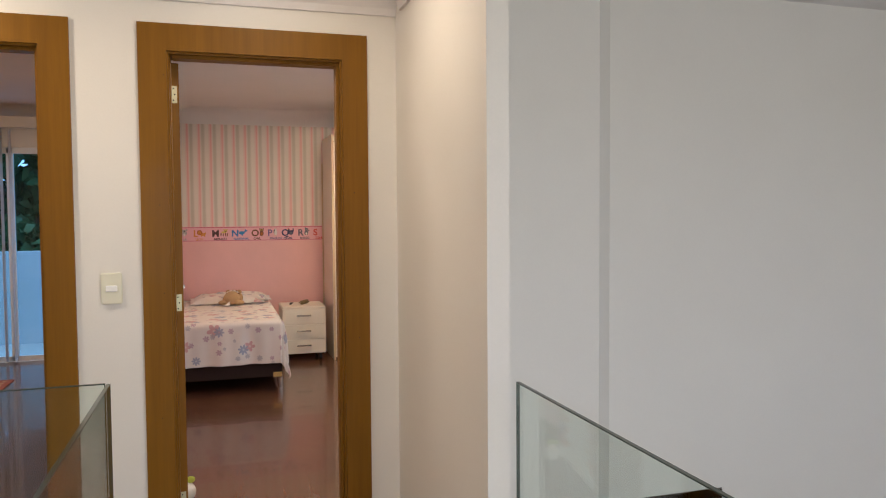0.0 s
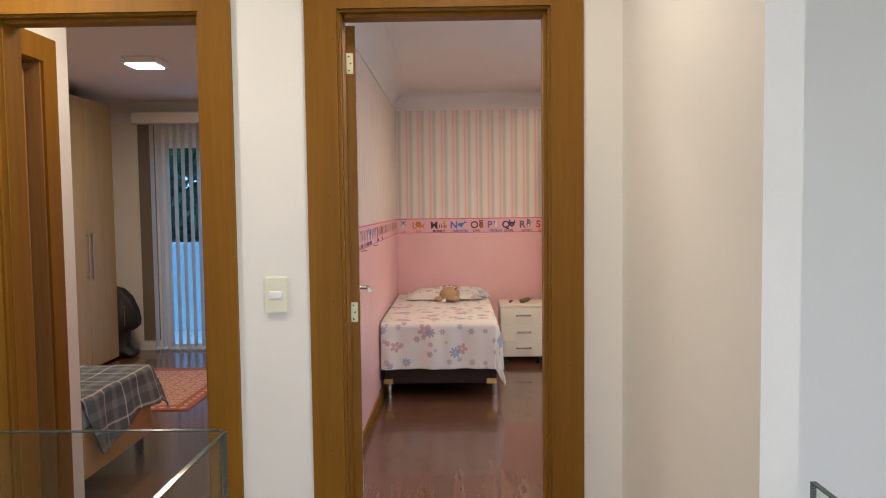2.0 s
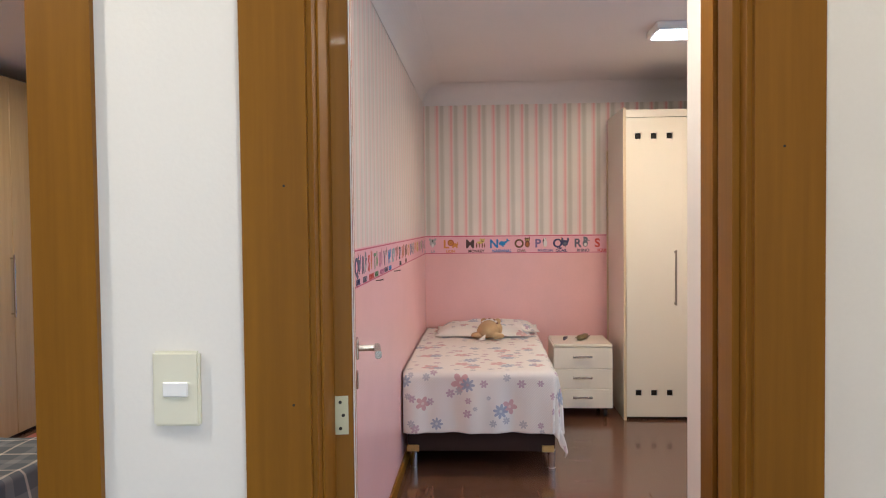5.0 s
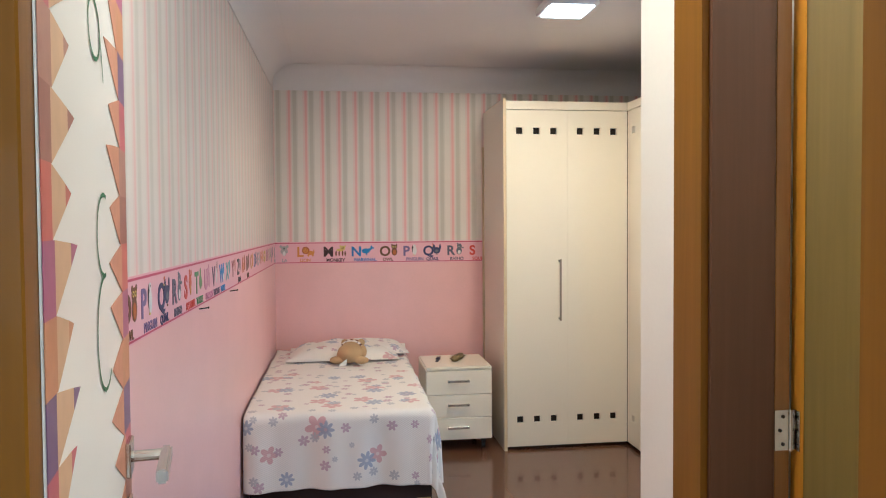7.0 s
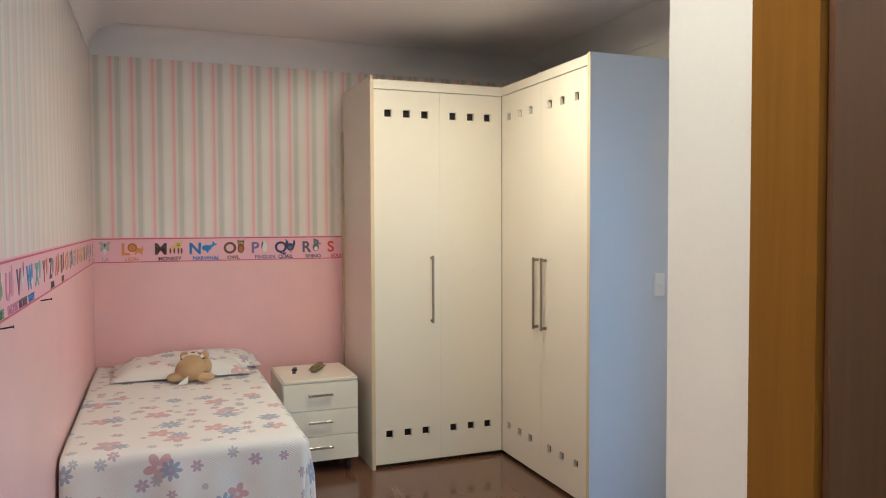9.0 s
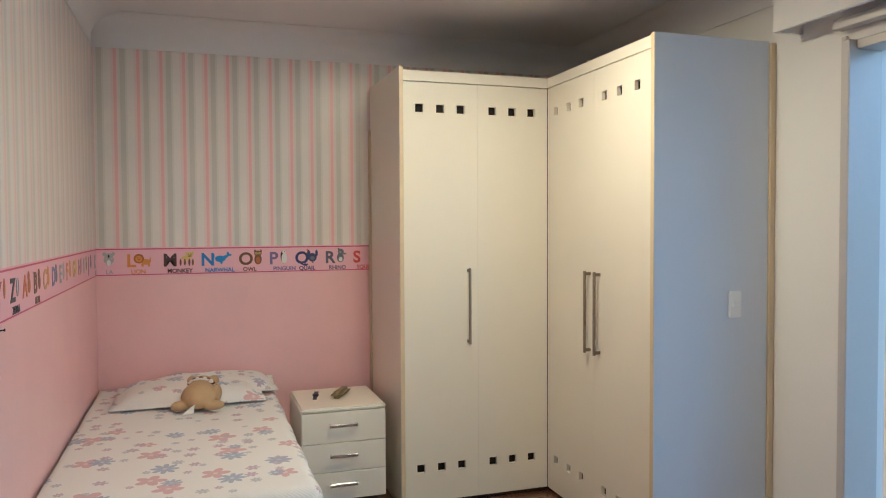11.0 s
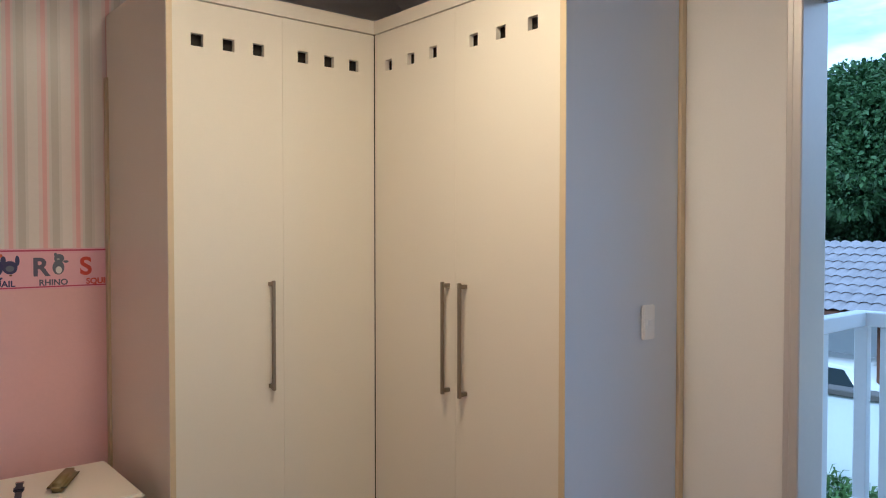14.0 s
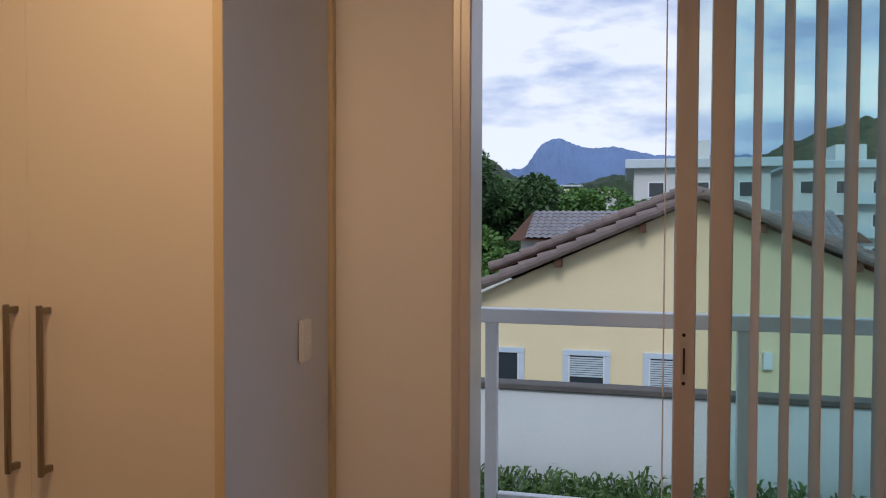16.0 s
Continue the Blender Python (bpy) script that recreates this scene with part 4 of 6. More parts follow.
def border(name, run, wall_at, spans, letters, label, lone=()):
    """run 'x': on the back wall; run 'y': on the left wall, read towards the back."""
    th = thing(name, label, "wallpaper border", kind="structure")
    z0, z1 = 1.172, 1.322
    lo, hi = spans

    def slab(a, b, lo_, hi_):
        if run == "x":
            return box(lo_, hi_, wall_at - b, wall_at - a, z0, z1)
        return box(wall_at + a, wall_at + b, lo_, hi_, z0, z1)

    part("strip", slab(0.0005, 0.002, lo, hi), M_BORDER, th)
    for za, zb in ((1.176, 1.181), (1.311, 1.317)):
        bb = box(lo, hi, wall_at - 0.0026, wall_at - 0.0021, za, zb) if run == "x" else box(wall_at + 0.0021, wall_at + 0.0026, lo, hi, za, zb)
        part("line", bb, M_MAGENTA, th)

    def spot(u, z):
        if run == "x":
            return Matrix(((1, 0, 0, u), (0, 0, -1, wall_at - 0.003), (0, 1, 0, z), (0, 0, 0, 1)))
        return Matrix(((0, 0, 1, wall_at + 0.003), (1, 0, 0, u), (0, 1, 0, z), (0, 0, 0, 1)))

    for k, u in lone:
        animal(k, th, spot(u, 1.221), 0.068)
        lettering("LA", 0.031, spot(u + 0.01, 1.184), M_LETTER[k], th, "word")
    for k, u in letters:
        word, _ = ALPHABET[k]
        lettering(k, 0.094, spot(u, 1.221), M_LETTER[k], th)
        if u + 0.13 < hi:
            animal(k, th, spot(u + {"M": 0.076, "O": 0.078, "K": 0.088, "L": 0.034}.get(k, 0.060), 1.221), 0.068)
        if word and u + 0.10 < hi:
            lettering(word, 0.031, spot(u + 0.022, 1.184), M_LETTER[k], th, "word")
        elif word:
            lettering(word[:3], 0.031, spot(u + 0.022, 1.184), M_LETTER[k], th, "word")
    return th


border("wallpaper_border", "x", 8.274, (0.142, 1.604), [("L", 0.289), ("M", 0.469), ("N", 0.662), ("O", 0.861), ("P", 1.025), ("Q", 1.168), ("R", 1.337), ("S", 1.500)],
       "pink wallpaper border with printed alphabet and animals", [("K", 0.178)])
seq = "MNOPQRSTUVWXYZABCDEFGHIJ"
border("wallpaper_border", "y", 0.141, (4.0, 8.272), [(k, 8.13 - 0.158 * (len(seq) - i)) for i, k in enumerate(seq)] + [("K", 8.185)], "pink wallpaper border with printed alphabet and animals")
for yy in (6.19, 5.517):
    nail = thing("wall_nail", "short dark nail in the pink wall", "nail", 0.141, yy, 1.165)
    part("shank", rod((0, 0, 0), (0.03, 0.0, 0.004), 0.002, 6), M_DARK, nail)
    part("head", rod((0.03, 0, 0.004), (0.032, 0, 0.004), 0.004, 8), M_DARK, nail)

# ---- bed ----
bed = thing("single_bed", "single box bed on chrome legs, dark brown fabric base", "bed", 0.165, 6.46, 0.0)
BW, BL, BT = 0.84, 1.80, 0.575
part("base", box(0.004, BW + 0.005, 0.03, BL, 0.11, 0.33, 0.012, 2), M_BASE, bed, "dark brown fabric base")
part("mattress", box(0.005, BW - 0.005, 0.012, BL, 0.335, 0.555, 0.03, 3), M_CLOTHW, bed, "white mattress")
for lx in (0.035, BW - 0.012):
    for ly in (0.075, BL - 0.12):
        leg = part("leg", add_rod(rod((lx, ly, 0.0), (lx, ly, 0.11), 0.018, 14, 0.024), (lx, ly, 0.0), (lx, ly, 0.008), 0.026, 14), M_CHROME, bed, "chrome leg")
for lx in (0.0, BW - 0.07):
    part("corner_plate", box(lx, lx + 0.07, 0.022, 0.03, 0.11, 0.15, 0.003), M_BRASS, bed, "brass corner plate")

# bedspread: a sheet that lies on the bed and hangs over the foot and the open side
spread = thing("bedspread", "white cotton bedspread with pink and blue flowers", "bedspread", 0.165, 6.46, 0.0)
verts, faces, uvs = [], [], []
us = np.concatenate([np.linspace(-0.012, BW - 0.04, 46), np.linspace(BW - 0.03, BW + 0.36, 40)])
vs = np.concatenate([np.linspace(-0.34, 0.03, 42), np.linspace(0.05, BL - 0.02, 80)])
for v in vs:
    for u in us:
        du, dv = max(0.0, u - (BW - 0.02)), max(0.0, 0.02 - v)
        r_ = math.hypot(du, dv)
        x_, y_ = min(u, BW - 0.02), max(v, 0.02)
        z_ = BT
        if r_ > 0:
            lim = 0.33
            r2 = r_ * (1.0 if r_ < lim else 1.0)
            ang = math.atan2(dv, du)
            roundr = 0.035
            drop = r2 - 0.57 * roundr if r2 > roundr * 1.57 else roundr * (1 - math.cos(r2 / roundr))
            out = roundr if r2 > roundr * 1.57 else roundr * math.sin(r2 / roundr)
            both = math.sin(2 * ang)
            along = v if du > dv else u
            ripple = 0.016 * math.sin(along * 17 + 0.6) + 0.009 * math.sin(along * 39)
            out += drop * (0.05 + 0.06 * both) + ripple * min(1.0, drop / 0.16)
            z_ = BT - drop * (1.0 - 0.06 * both)
            x_ += out * math.cos(ang)
            y_ -= out * math.sin(ang)
        else:
            z_ += 0.004 * math.sin(u * 9 + v * 5) * math.sin(v * 7) + 0.003 * noise.noise((u * 6, v * 6, 0))
        verts.append((x_, y_, max(z_, 0.03)))
        uvs.append((u, v))
nu = len(us)
for j in range(len(vs) - 1):
    for i in range(nu - 1):
        faces.append((j * nu + i, j * nu + i + 1, (j + 1) * nu + i + 1, (j + 1) * nu + i))
sheet = mesh_from("cloth", verts, faces, M_FLORAL, spread, True, uvs)
sol = sheet.modifiers.new("thickness", "SOLIDIFY")
sol.thickness, sol.offset = 0.004, 1


def pillow(x, y, z, w, d, h, rz, tilt, label):
    th = thing("pillow", label, "pillow", x, y, z, rz, group="pillows on the bed")
    vs_, fs_, uv_ = [], [], []
    n_ = 30
    for s_ in (1, -1):
        for j in range(n_ + 1):
            for i in range(n_ + 1):
                a, b = i / n_ * 2 - 1, j / n_ * 2 - 1
                pad = max(0.0, (1 - (abs(a) / 0.9) ** 4)) ** 0.5 * max(0.0, (1 - (abs(b) / 0.88) ** 4)) ** 0.5 if abs(a) < 0.9 and abs(b) < 0.88 else 0.0
                wrinkle = 0.012 * noise.noise((a * 3 + x * 9, b * 3, s_))
                hh = s_ * (h / 2 * pad * (1 + 0.15 * noise.noise((a * 1.5, b * 1.5, x))) + 0.003) + wrinkle * pad
                pull = 1 - 0.04 * (1 - abs(a)) * abs(b)
                px, py = a * w / 2 * (1 - 0.03 * (1 - abs(b))), b * d / 2 * pull
                pz = 0.014 + (hh * 1.22 if s_ > 0 else max(hh * 0.1, -0.008))
                c_, s2 = math.cos(radians(tilt)), math.sin(radians(tilt))
                vs_.append((px, py * c_, pz + py * s2 + d / 2 * s2))
                uv_.append((a * w / 2 + x * 3, b * d / 2 + 2.3))
    m_ = (n_ + 1) ** 2
    for o in (0, m_):
        for j in range(n_):
            for i in range(n_):
                q = (o + j * (n_ + 1) + i, o + j * (n_ + 1) + i + 1, o + (j + 1) * (n_ + 1) + i + 1, o + (j + 1) * (n_ + 1) + i)
                fs_.append(q if o == 0 else q[::-1])
    ring = [i for i in range(n_ + 1)] + [j * (n_ + 1) + n_ for j in range(1, n_ + 1)] + [n_ * (n_ + 1) + i for i in range(n_ - 1, -1, -1)] + [j * (n_ + 1) for j in range(n_ - 1, 0, -1)]
    for k in range(len(ring)):
        a, b = ring[k], ring[(k + 1) % len(ring)]
        fs_.append((a, a + m_, b + m_, b))
    mesh_from("cushion", vs_, fs_, M_FLORAL, th, True, uv_)
    return th


pillow(0.60, 7.905, BT + 0.004, 0.70, 0.45, 0.10, 0, 1.5, "white floral pillow lying at the head of the bed")
pillow(0.70, 8.06, BT + 0.004, 0.66, 0.34, 0.10, 0, 1.5, "second white floral pillow peeping out behind")

# plush bear, one plain mesh lying on its front
bm = bmesh.new()
add_ball(bm, (0, 0, 0.060), 0.076, 0.082, 0.060)
add_ball(bm, (0, 0.05, 0.078), 0.062, 0.062, 0.046)
add_ball(bm, (0.004, 0.125, 0.088), 0.058, 0.045, 0.042)
add_ball(bm, (-0.046, 0.128, 0.106), 0.025, 0.018, 0.024, 2)
add_ball(bm, (0.056, 0.128, 0.106), 0.025, 0.018, 0.024, 2)
add_ball(bm, (-0.074, -0.035, 0.024), 0.046, 0.036, 0.024, 2)
add_ball(bm, (0.072, -0.040, 0.024), 0.052, 0.028, 0.024, 2)
add_ball(bm, (-0.066, 0.055, 0.046), 0.022, 0.044, 0.024, 2)
add_ball(bm, (0.074, 0.055, 0.060), 0.026, 0.046, 0.042, 2)
bear = link("plush_bear", bm, M_PLUSH, True)
bear.matrix_basis = pose(0.640, 7.635, BT + 0.012, 0, 0, -8)
fuse = bear.modifiers.new("one_skin", "REMESH")
fuse.mode, fuse.voxel_size, fuse.use_smooth_shade = "VOXEL", 0.005, True
tagged(bear, "tan plush bear lying on the bed by the pillows", "plush toy")
tag = thing("cloth_tag", "small white cloth tag at the plush bear", "tag", 0.592, 7.545, BT + 0.010, 18)
part("flap", prism([(-0.03, 0.0), (0.028, 0.004), (0.032, 0.040), (0.012, 0.030)], "y", -0.004, 0.0), M_CLOTHW, tag)
scarf = thing("striped_scarf", "maroon and white striped scarf round the plush bear", "scarf", 0.640, 7.635, BT + 0.012, -8)
for k in range(11):
    a0 = radians(-80 + k * 16)
    x_, z_ = 0.060 * math.sin(a0), 0.078 + 0.045 * math.cos(a0)
    part("stripe", add_ball(bmesh.new(), (x_, 0.098, z_), 0.010, 0.012, 0.009, 2), M_CLOTHR if k % 2 else M_CLOTHW, scarf, "", True)
for k in range(5):
    a0 = radians(-50 + k * 25)
    part("collar", add_ball(bmesh.new(), (0.056 * math.sin(a0), 0.082, 0.078 + 0.044 * math.cos(a0)), 0.017, 0.010, 0.006, 2), M_CLOTHW, scarf, "white collar", True)

# ---- nightstand ----
ns = thing("nightstand", "white three-drawer nightstand with steel bar handles on castors", "nightstand", 1.112, 7.65, 0.0)
part("body", box(0.0, 0.424, 0.018, 0.45, 0.07, 0.516, 0.002), M_WHITE, ns)
part("top", box(-0.002, 0.427, -0.002, 0.452, 0.517, 0.537, 0.008, 2), M_WHITE, ns)
for k, (za, zb) in enumerate(((0.075, 0.212), (0.216, 0.358), (0.362, 0.513))):
    dr = part("drawer", box(0.003, 0.421, 0.0, 0.0175, za, zb, 0.002), M_WHITE, ns)
    zc = (za + zb) / 2 + 0.012
    hb = box(0.135, 0.275, -0.030, -0.022, zc - 0.008, zc + 0.008, 0.002)
    add_box(hb, 0.138, 0.146, -0.023, 0.001, zc - 0.006, zc + 0.006)
    add_box(hb, 0.264, 0.272, -0.023, 0.001, zc - 0.006, zc + 0.006)
    part("handle", hb, M_CHROME, dr, "steel bar handle")
for cx in (0.05, 0.375):
    for cy in (0.06, 0.39):
        cs = part("castor", add_box(rod((cx - 0.01, cy, 0.022), (cx + 0.01, cy, 0.022), 0.022, 14), cx - 0.014, cx + 0.014, cy - 0.014, cy + 0.014, 0.046, 0.0695), M_RUBBER, ns, "black castor")
wt = thing("wristwatch", "navy rubber wristwatch lying open on the nightstand", "watch", 1.225, 7.93, 0.5375, -12)
part("strap", box(-0.010, 0.010, -0.085, -0.02, 0.0, 0.004, 0.001), M_WATCH, wt)
part("strap", box(-0.010, 0.010, 0.02, 0.07, 0.0, 0.006, 0.001), M_WATCH, wt)
part("dial", box(-0.016, 0.016, -0.02, 0.02, 0.0, 0.011, 0.004, 2), M_WATCH, wt, "square navy watch case")
part("buckle", box(-0.013, 0.013, 0.07, 0.082, 0.0, 0.006, 0.001), M_CHROME, wt, "steel buckle")
gc = thing("glasses_case", "olive brown spectacle case on the nightstand", "glasses case", 1.352, 7.90, 0.5375, -28)
cb = box(-0.028, 0.028, -0.09, 0.09, 0.0, 0.034, 0.014, 4)
part("shell", cb, M_CASE, gc, "", True)
part("seam", box(-0.0285, 0.0285, -0.085, 0.085, 0.016, 0.0175), M_DARK, gc, "dark seam")

# ---- corner wardrobe ----


def door_with_holes(w, h, t, holes, size):
    """A slab in x-z, front at y 0, with square cut-outs (sunk 12 mm) at the given lower-left corners."""
    xs = sorted({0.0, w, *[a for a, b in holes], *[a + size for a, b in holes]})
    zs = sorted({0.0, h, *[b for a, b in holes], *[b + size for a, b in holes]})
    bm_ = bmesh.new()
    cache = {}

    def v(x, y, z):
        k = (round(x, 5), round(y, 5), round(z, 5))
        if k not in cache:
            cache[k] = bm_.verts.new(k)
        return cache[k]

    def q(*pts):
        bm_.faces.new([v(*p) for p in pts])

    for i in range(len(xs) - 1):
        for j in range(len(zs) - 1):
            a, b, c, d = xs[i], xs[i + 1], zs[j], zs[j + 1]
            if any(abs(a - hx) < 1e-5 and abs(c - hz) < 1e-5 for hx, hz in holes):
                for p_, q_ in (((a, c), (b, c)), ((b, c), (b, d)), ((b, d), (a, d)), ((a, d), (a, c))):
                    q((p_[0], 0, p_[1]), (q_[0], 0, q_[1]), (q_[0], t, q_[1]), (p_[0], t, p_[1]))
            else:
                q((a, 0, c), (b, 0, c), (b, 0, d), (a, 0, d))
    for i in range(len(xs) - 1):
        q((xs[i], 0, 0), (xs[i], t, 0), (xs[i + 1], t, 0), (xs[i + 1], 0, 0))
        q((xs[i], 0, h), (xs[i + 1], 0, h), (xs[i + 1], t, h), (xs[i], t, h))
    for j in range(len(zs) - 1):
        q((0, 0, zs[j]), (0, 0, zs[j + 1]), (0, t, zs[j + 1]), (0, t, zs[j]))
        q((w, 0, zs[j]), (w, t, zs[j]), (w, t, zs[j + 1]), (w, 0, zs[j + 1]))
    bmesh.ops.recalc_face_normals(bm_, faces=bm_.faces)
    return bm_


def wardrobe_door(parent, x, w, hole_x, handle_x):
    """One tall door at local x; hole_x and handle_x are measured from the unit's edge."""
    z0, h, size = 0.022, 2.128, 0.042
    holes = [(hx - x, hz - z0) for hx in hole_x for hz in (0.172, 2.000)]
    d = part("door", door_with_holes(w, h, 0.019, holes, size), M_WHITE, parent)
    d.matrix_basis = pose(x, 0, z0)
    if handle_x is not None:
        hx = handle_x - x
        hb = box(hx - 0.006, hx + 0.006, -0.036, -0.024, 0.800, 1.190, 0.002)
        add_box(hb, hx - 0.006, hx + 0.006, -0.025, 0.0, 0.806, 0.820)
        add_box(hb, hx - 0.006, hx + 0.006, -0.025, 0.0, 1.170, 1.184)
        part("handle", hb, M_HANDLE, d, "long satin steel bar handle")
    return d


wl_ = thing("wardrobe", "tall cream two-door wardrobe with square cut-outs and steel handles", "wardrobe", 1.604, 7.62, 0.0, 0, group="corner wardrobe units")
part("side_panel", box(0.0, 0.020, -0.012, 0.645, 0.0, 2.222, 0.001), M_WHITE, wl_)
part("edge_band", box(0.0015, 0.0195, -0.0138, -0.0125, 0.0, 2.222), M_EDGE, wl_, "beige edge band")
# Near-black solids stand for the shade behind the cut-outs and under the doors.
part("inner_shade", box(0.022, 0.815, 0.0305, 0.64, 0.02, 2.148), M_DARK, wl_, "dark block for the shade inside")
part("fascia", box(0.0205, 0.815, -0.004, 0.015, 2.1535, 2.206, 0.001), M_WHITE, wl_)
part("top_panel", box(0.0205, 0.815, 0.0155, 0.645, 2.1515, 2.168, 0.001), M_DIMBOARD, wl_, "unseen raw top board, darkened to cut ceiling bounce")
part("plinth", box(0.0205, 0.815, 0.03, 0.60, 0.0, 0.018), M_DARK, wl_, "dark strip for the shade in the plinth gap")
part("gap_filler", box(-0.010, -0.001, 0.62, 0.652, 0.08, 1.98), M_EDGE, wl_, "thin beige strip at the wall")
wardrobe_door(wl_, 0.024, 0.394, (0.086, 0.196, 0.306), 0.364)
wardrobe_door(wl_, 0.4188, 0.3952, (0.480, 0.591, 0.700), None)

wr_ = thing("wardrobe", "tall cream two-door wardrobe with paired steel handles by the window", "wardrobe", 2.42, 7.62, 0.0, -90, group="corner wardrobe units")
W2 = 0.978
# Shade inside and below this unit is likewise a near-black solid.
part("inner_shade", box(-0.63, W2 - 0.004, 0.0305, 0.575, 0.02, 2.148), M_DARK, wr_, "dark block for the shade inside")
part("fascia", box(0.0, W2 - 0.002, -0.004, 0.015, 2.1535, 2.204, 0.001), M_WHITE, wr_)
part("top_panel", box(-0.64, W2 - 0.002, 0.0155, 0.575, 2.1515, 2.168, 0.001), M_DIMBOARD, wr_, "unseen raw top board, darkened to cut ceiling bounce")
part("plinth", box(0.0, W2 - 0.004, 0.03, 0.57, 0.0, 0.018), M_DARK, wr_, "dark strip for the shade in the plinth gap")
wardrobe_door(wr_, 0.004, 0.4862, (0.075, 0.215, 0.345), 0.455)
wardrobe_door(wr_, 0.491, 0.482, (0.560, 0.690, 0.830), 0.545)
part("end_panel", box(W2 - 0.002, W2 + 0.022, -0.016, 0.550, 0.0, 2.206, 0.001), M_PANEL, wr_, "white end panel with blue window light in its colour")
part("edge_band", box(W2 - 0.0015, W2 + 0.0215, -0.0178, -0.0165, 0.0, 2.206), M_EDGE, wr_, "beige edge band")
part("filler_strip", box(W2 - 0.02, W2 + 0.034, 0.551, 0.578, 0.0, 2.20, 0.002), M_EDGE, wr_, "beige filler strip")

# ---- balcony door ----
win = thing("window_1", "sliding balcony door of pale aluminium with tinted glass, half open", "window", kind="structure")
part("jamb", box(2.965, 3.13, 6.205, 6.236, 0.0, 2.12, 0.004), M_ALU, win)
part("jamb", box(2.985, 2.999, 6.237, 6.262, 0.0, 2.14, 0.003), M_ALU, win, "inner cover strip")
part("jamb", box(3.0, 3.13, 4.75, 4.785, 0.0, 2.12, 0.004), M_ALU, win)
part("head", box(3.0, 3.13, 4.785, 6.205, 2.085, 2.12, 0.003), M_ALU, win)
part("sill", box(3.0, 3.13, 4.785, 6.205, 0.0, 0.03, 0.003), M_ALU, win)
for k, (ya, yb, xx) in enumerate(((4.86, 5.668, 3.085), (4.79, 5.582, 3.045))):
    sash = part("sash", box(xx - 0.016, xx + 0.016, yb - 0.056, yb, 0.032, 2.083, 0.003), M_ALU, win, "sliding sash")
    part("stile", box(xx - 0.016, xx + 0.016, ya, ya + 0.055, 0.032, 2.083, 0.003), M_ALU, sash)
    part("rail", box(xx - 0.015, xx + 0.015, ya + 0.055, yb - 0.056, 0.032, 0.10, 0.003), M_ALU, sash)
    part("rail", box(xx - 0.015, xx + 0.015, ya + 0.055, yb - 0.056, 2.02, 2.083, 0.003), M_ALU, sash)
    pane = part("pane", box(xx - 0.003, xx + 0.003, ya + 0.05, yb - 0.05, 0.09, 2.03), M_TINT if k else M_GLASS, sash, "tinted glass pane" if k else "glass pane")
    pane.visible_shadow = False
    if k == 0:
        part("latch", box(xx - 0.020, xx - 0.0165, yb - 0.034, yb - 0.018, 0.985, 1.085, 0.001), M_ALU, sash, "latch plate")
        for zz in (0.975, 1.105):
            part("screw", rod((xx - 0.019, yb - 0.026, zz), (xx - 0.0155, yb - 0.026, zz), 0.005, 8), M_DARK, sash)
        part("latch_slot", box(xx - 0.0215, xx - 0.0202, yb - 0.029, yb - 0.024, 1.0, 1.07), M_DARK, sash)

toy = thing("door_stop_toy", "small white stuffed door stop with a lime green bow", "door stop", 0.345, 4.19, 0.0)
part("sack", add_ball(bmesh.new(), (0, 0, 0.045), 0.045, 0.04, 0.048), M_CLOTHW, toy, "", True)
M_LIME = material("lime_ribbon", (0.42, 0.50, 0.05), 0.7)
part("bow", add_ball(add_ball(bmesh.new(), (-0.02, 0, 0.10), 0.024, 0.010, 0.014, 2), (0.02, 0, 0.105), 0.022, 0.010, 0.018, 2), M_LIME, toy, "lime green bow", True)

bl = thing("vertical_blind", "grey vertical blind with slats drawn aside and turned edge-on", "vertical blind", 2.97, 5.0, 0.0)
part("headrail", box(-0.03, 0.02, -0.25, 1.26, 2.16, 2.20, 0.003), M_ALU, bl)
for k in range(9):
    yy = 0.483 - k * 0.0705
    sl = box(-0.045, 0.045, -0.0012, 0.0012, 0.04, 2.15)
    ob = part("slat", sl, M_BLIND, bl)
    ob.matrix_basis = pose(-0.01, yy, 0, 0, 0, 3)
    part("weight", box(-0.043, 0.043, -0.003, 0.003, 0.03, 0.05), M_PLASTIC_W, ob, "white slat weight")
for dy in (0.698,):
    part("cord", rod((0.02, dy, 0.5), (0.02, dy, 2.16), 0.0018, 6), M_CORD, bl, "thin pull cord")
pel = thing("pelmet", "white box pelmet over the balcony door", "pelmet", 2.86, 4.56, 2.20)
part("front", box(0.0, 0.018, 0.0, 1.92, 0.0, 0.14, 0.002), M_WALL, pel)
part("bottom", box(0.0185, 0.138, 0.0, 1.92, 0.05, 0.062), M_WALL, pel)
part("end", box(0.0185, 0.138, 1.902, 1.92, 0.0, 0.0495), M_WALL, pel)

# ---- balcony ----
structure("floor_balcony", box(3.2, 4.08, 3.9, 6.6, -0.20, -0.03), M_STONE, "pale balcony slab")
rl = thing("balcony_railing", "white painted metal balcony railing", "railing")
part("top_rail", box(3.97, 4.03, 3.9, 6.46, 1.003, 1.062, 0.004), M_RAIL, rl)
part("top_rail", box(3.2, 3.969, 6.402, 6.46, 1.003, 1.062, 0.004), M_RAIL, rl)
part("bottom_rail", box(3.98, 4.02, 3.9, 6.30, 0.25, 0.30, 0.003), M_RAIL, rl)
part("bottom_rail", box(3.2, 3.98, 6.41, 6.45, 0.25, 0.30, 0.003), M_RAIL, rl)
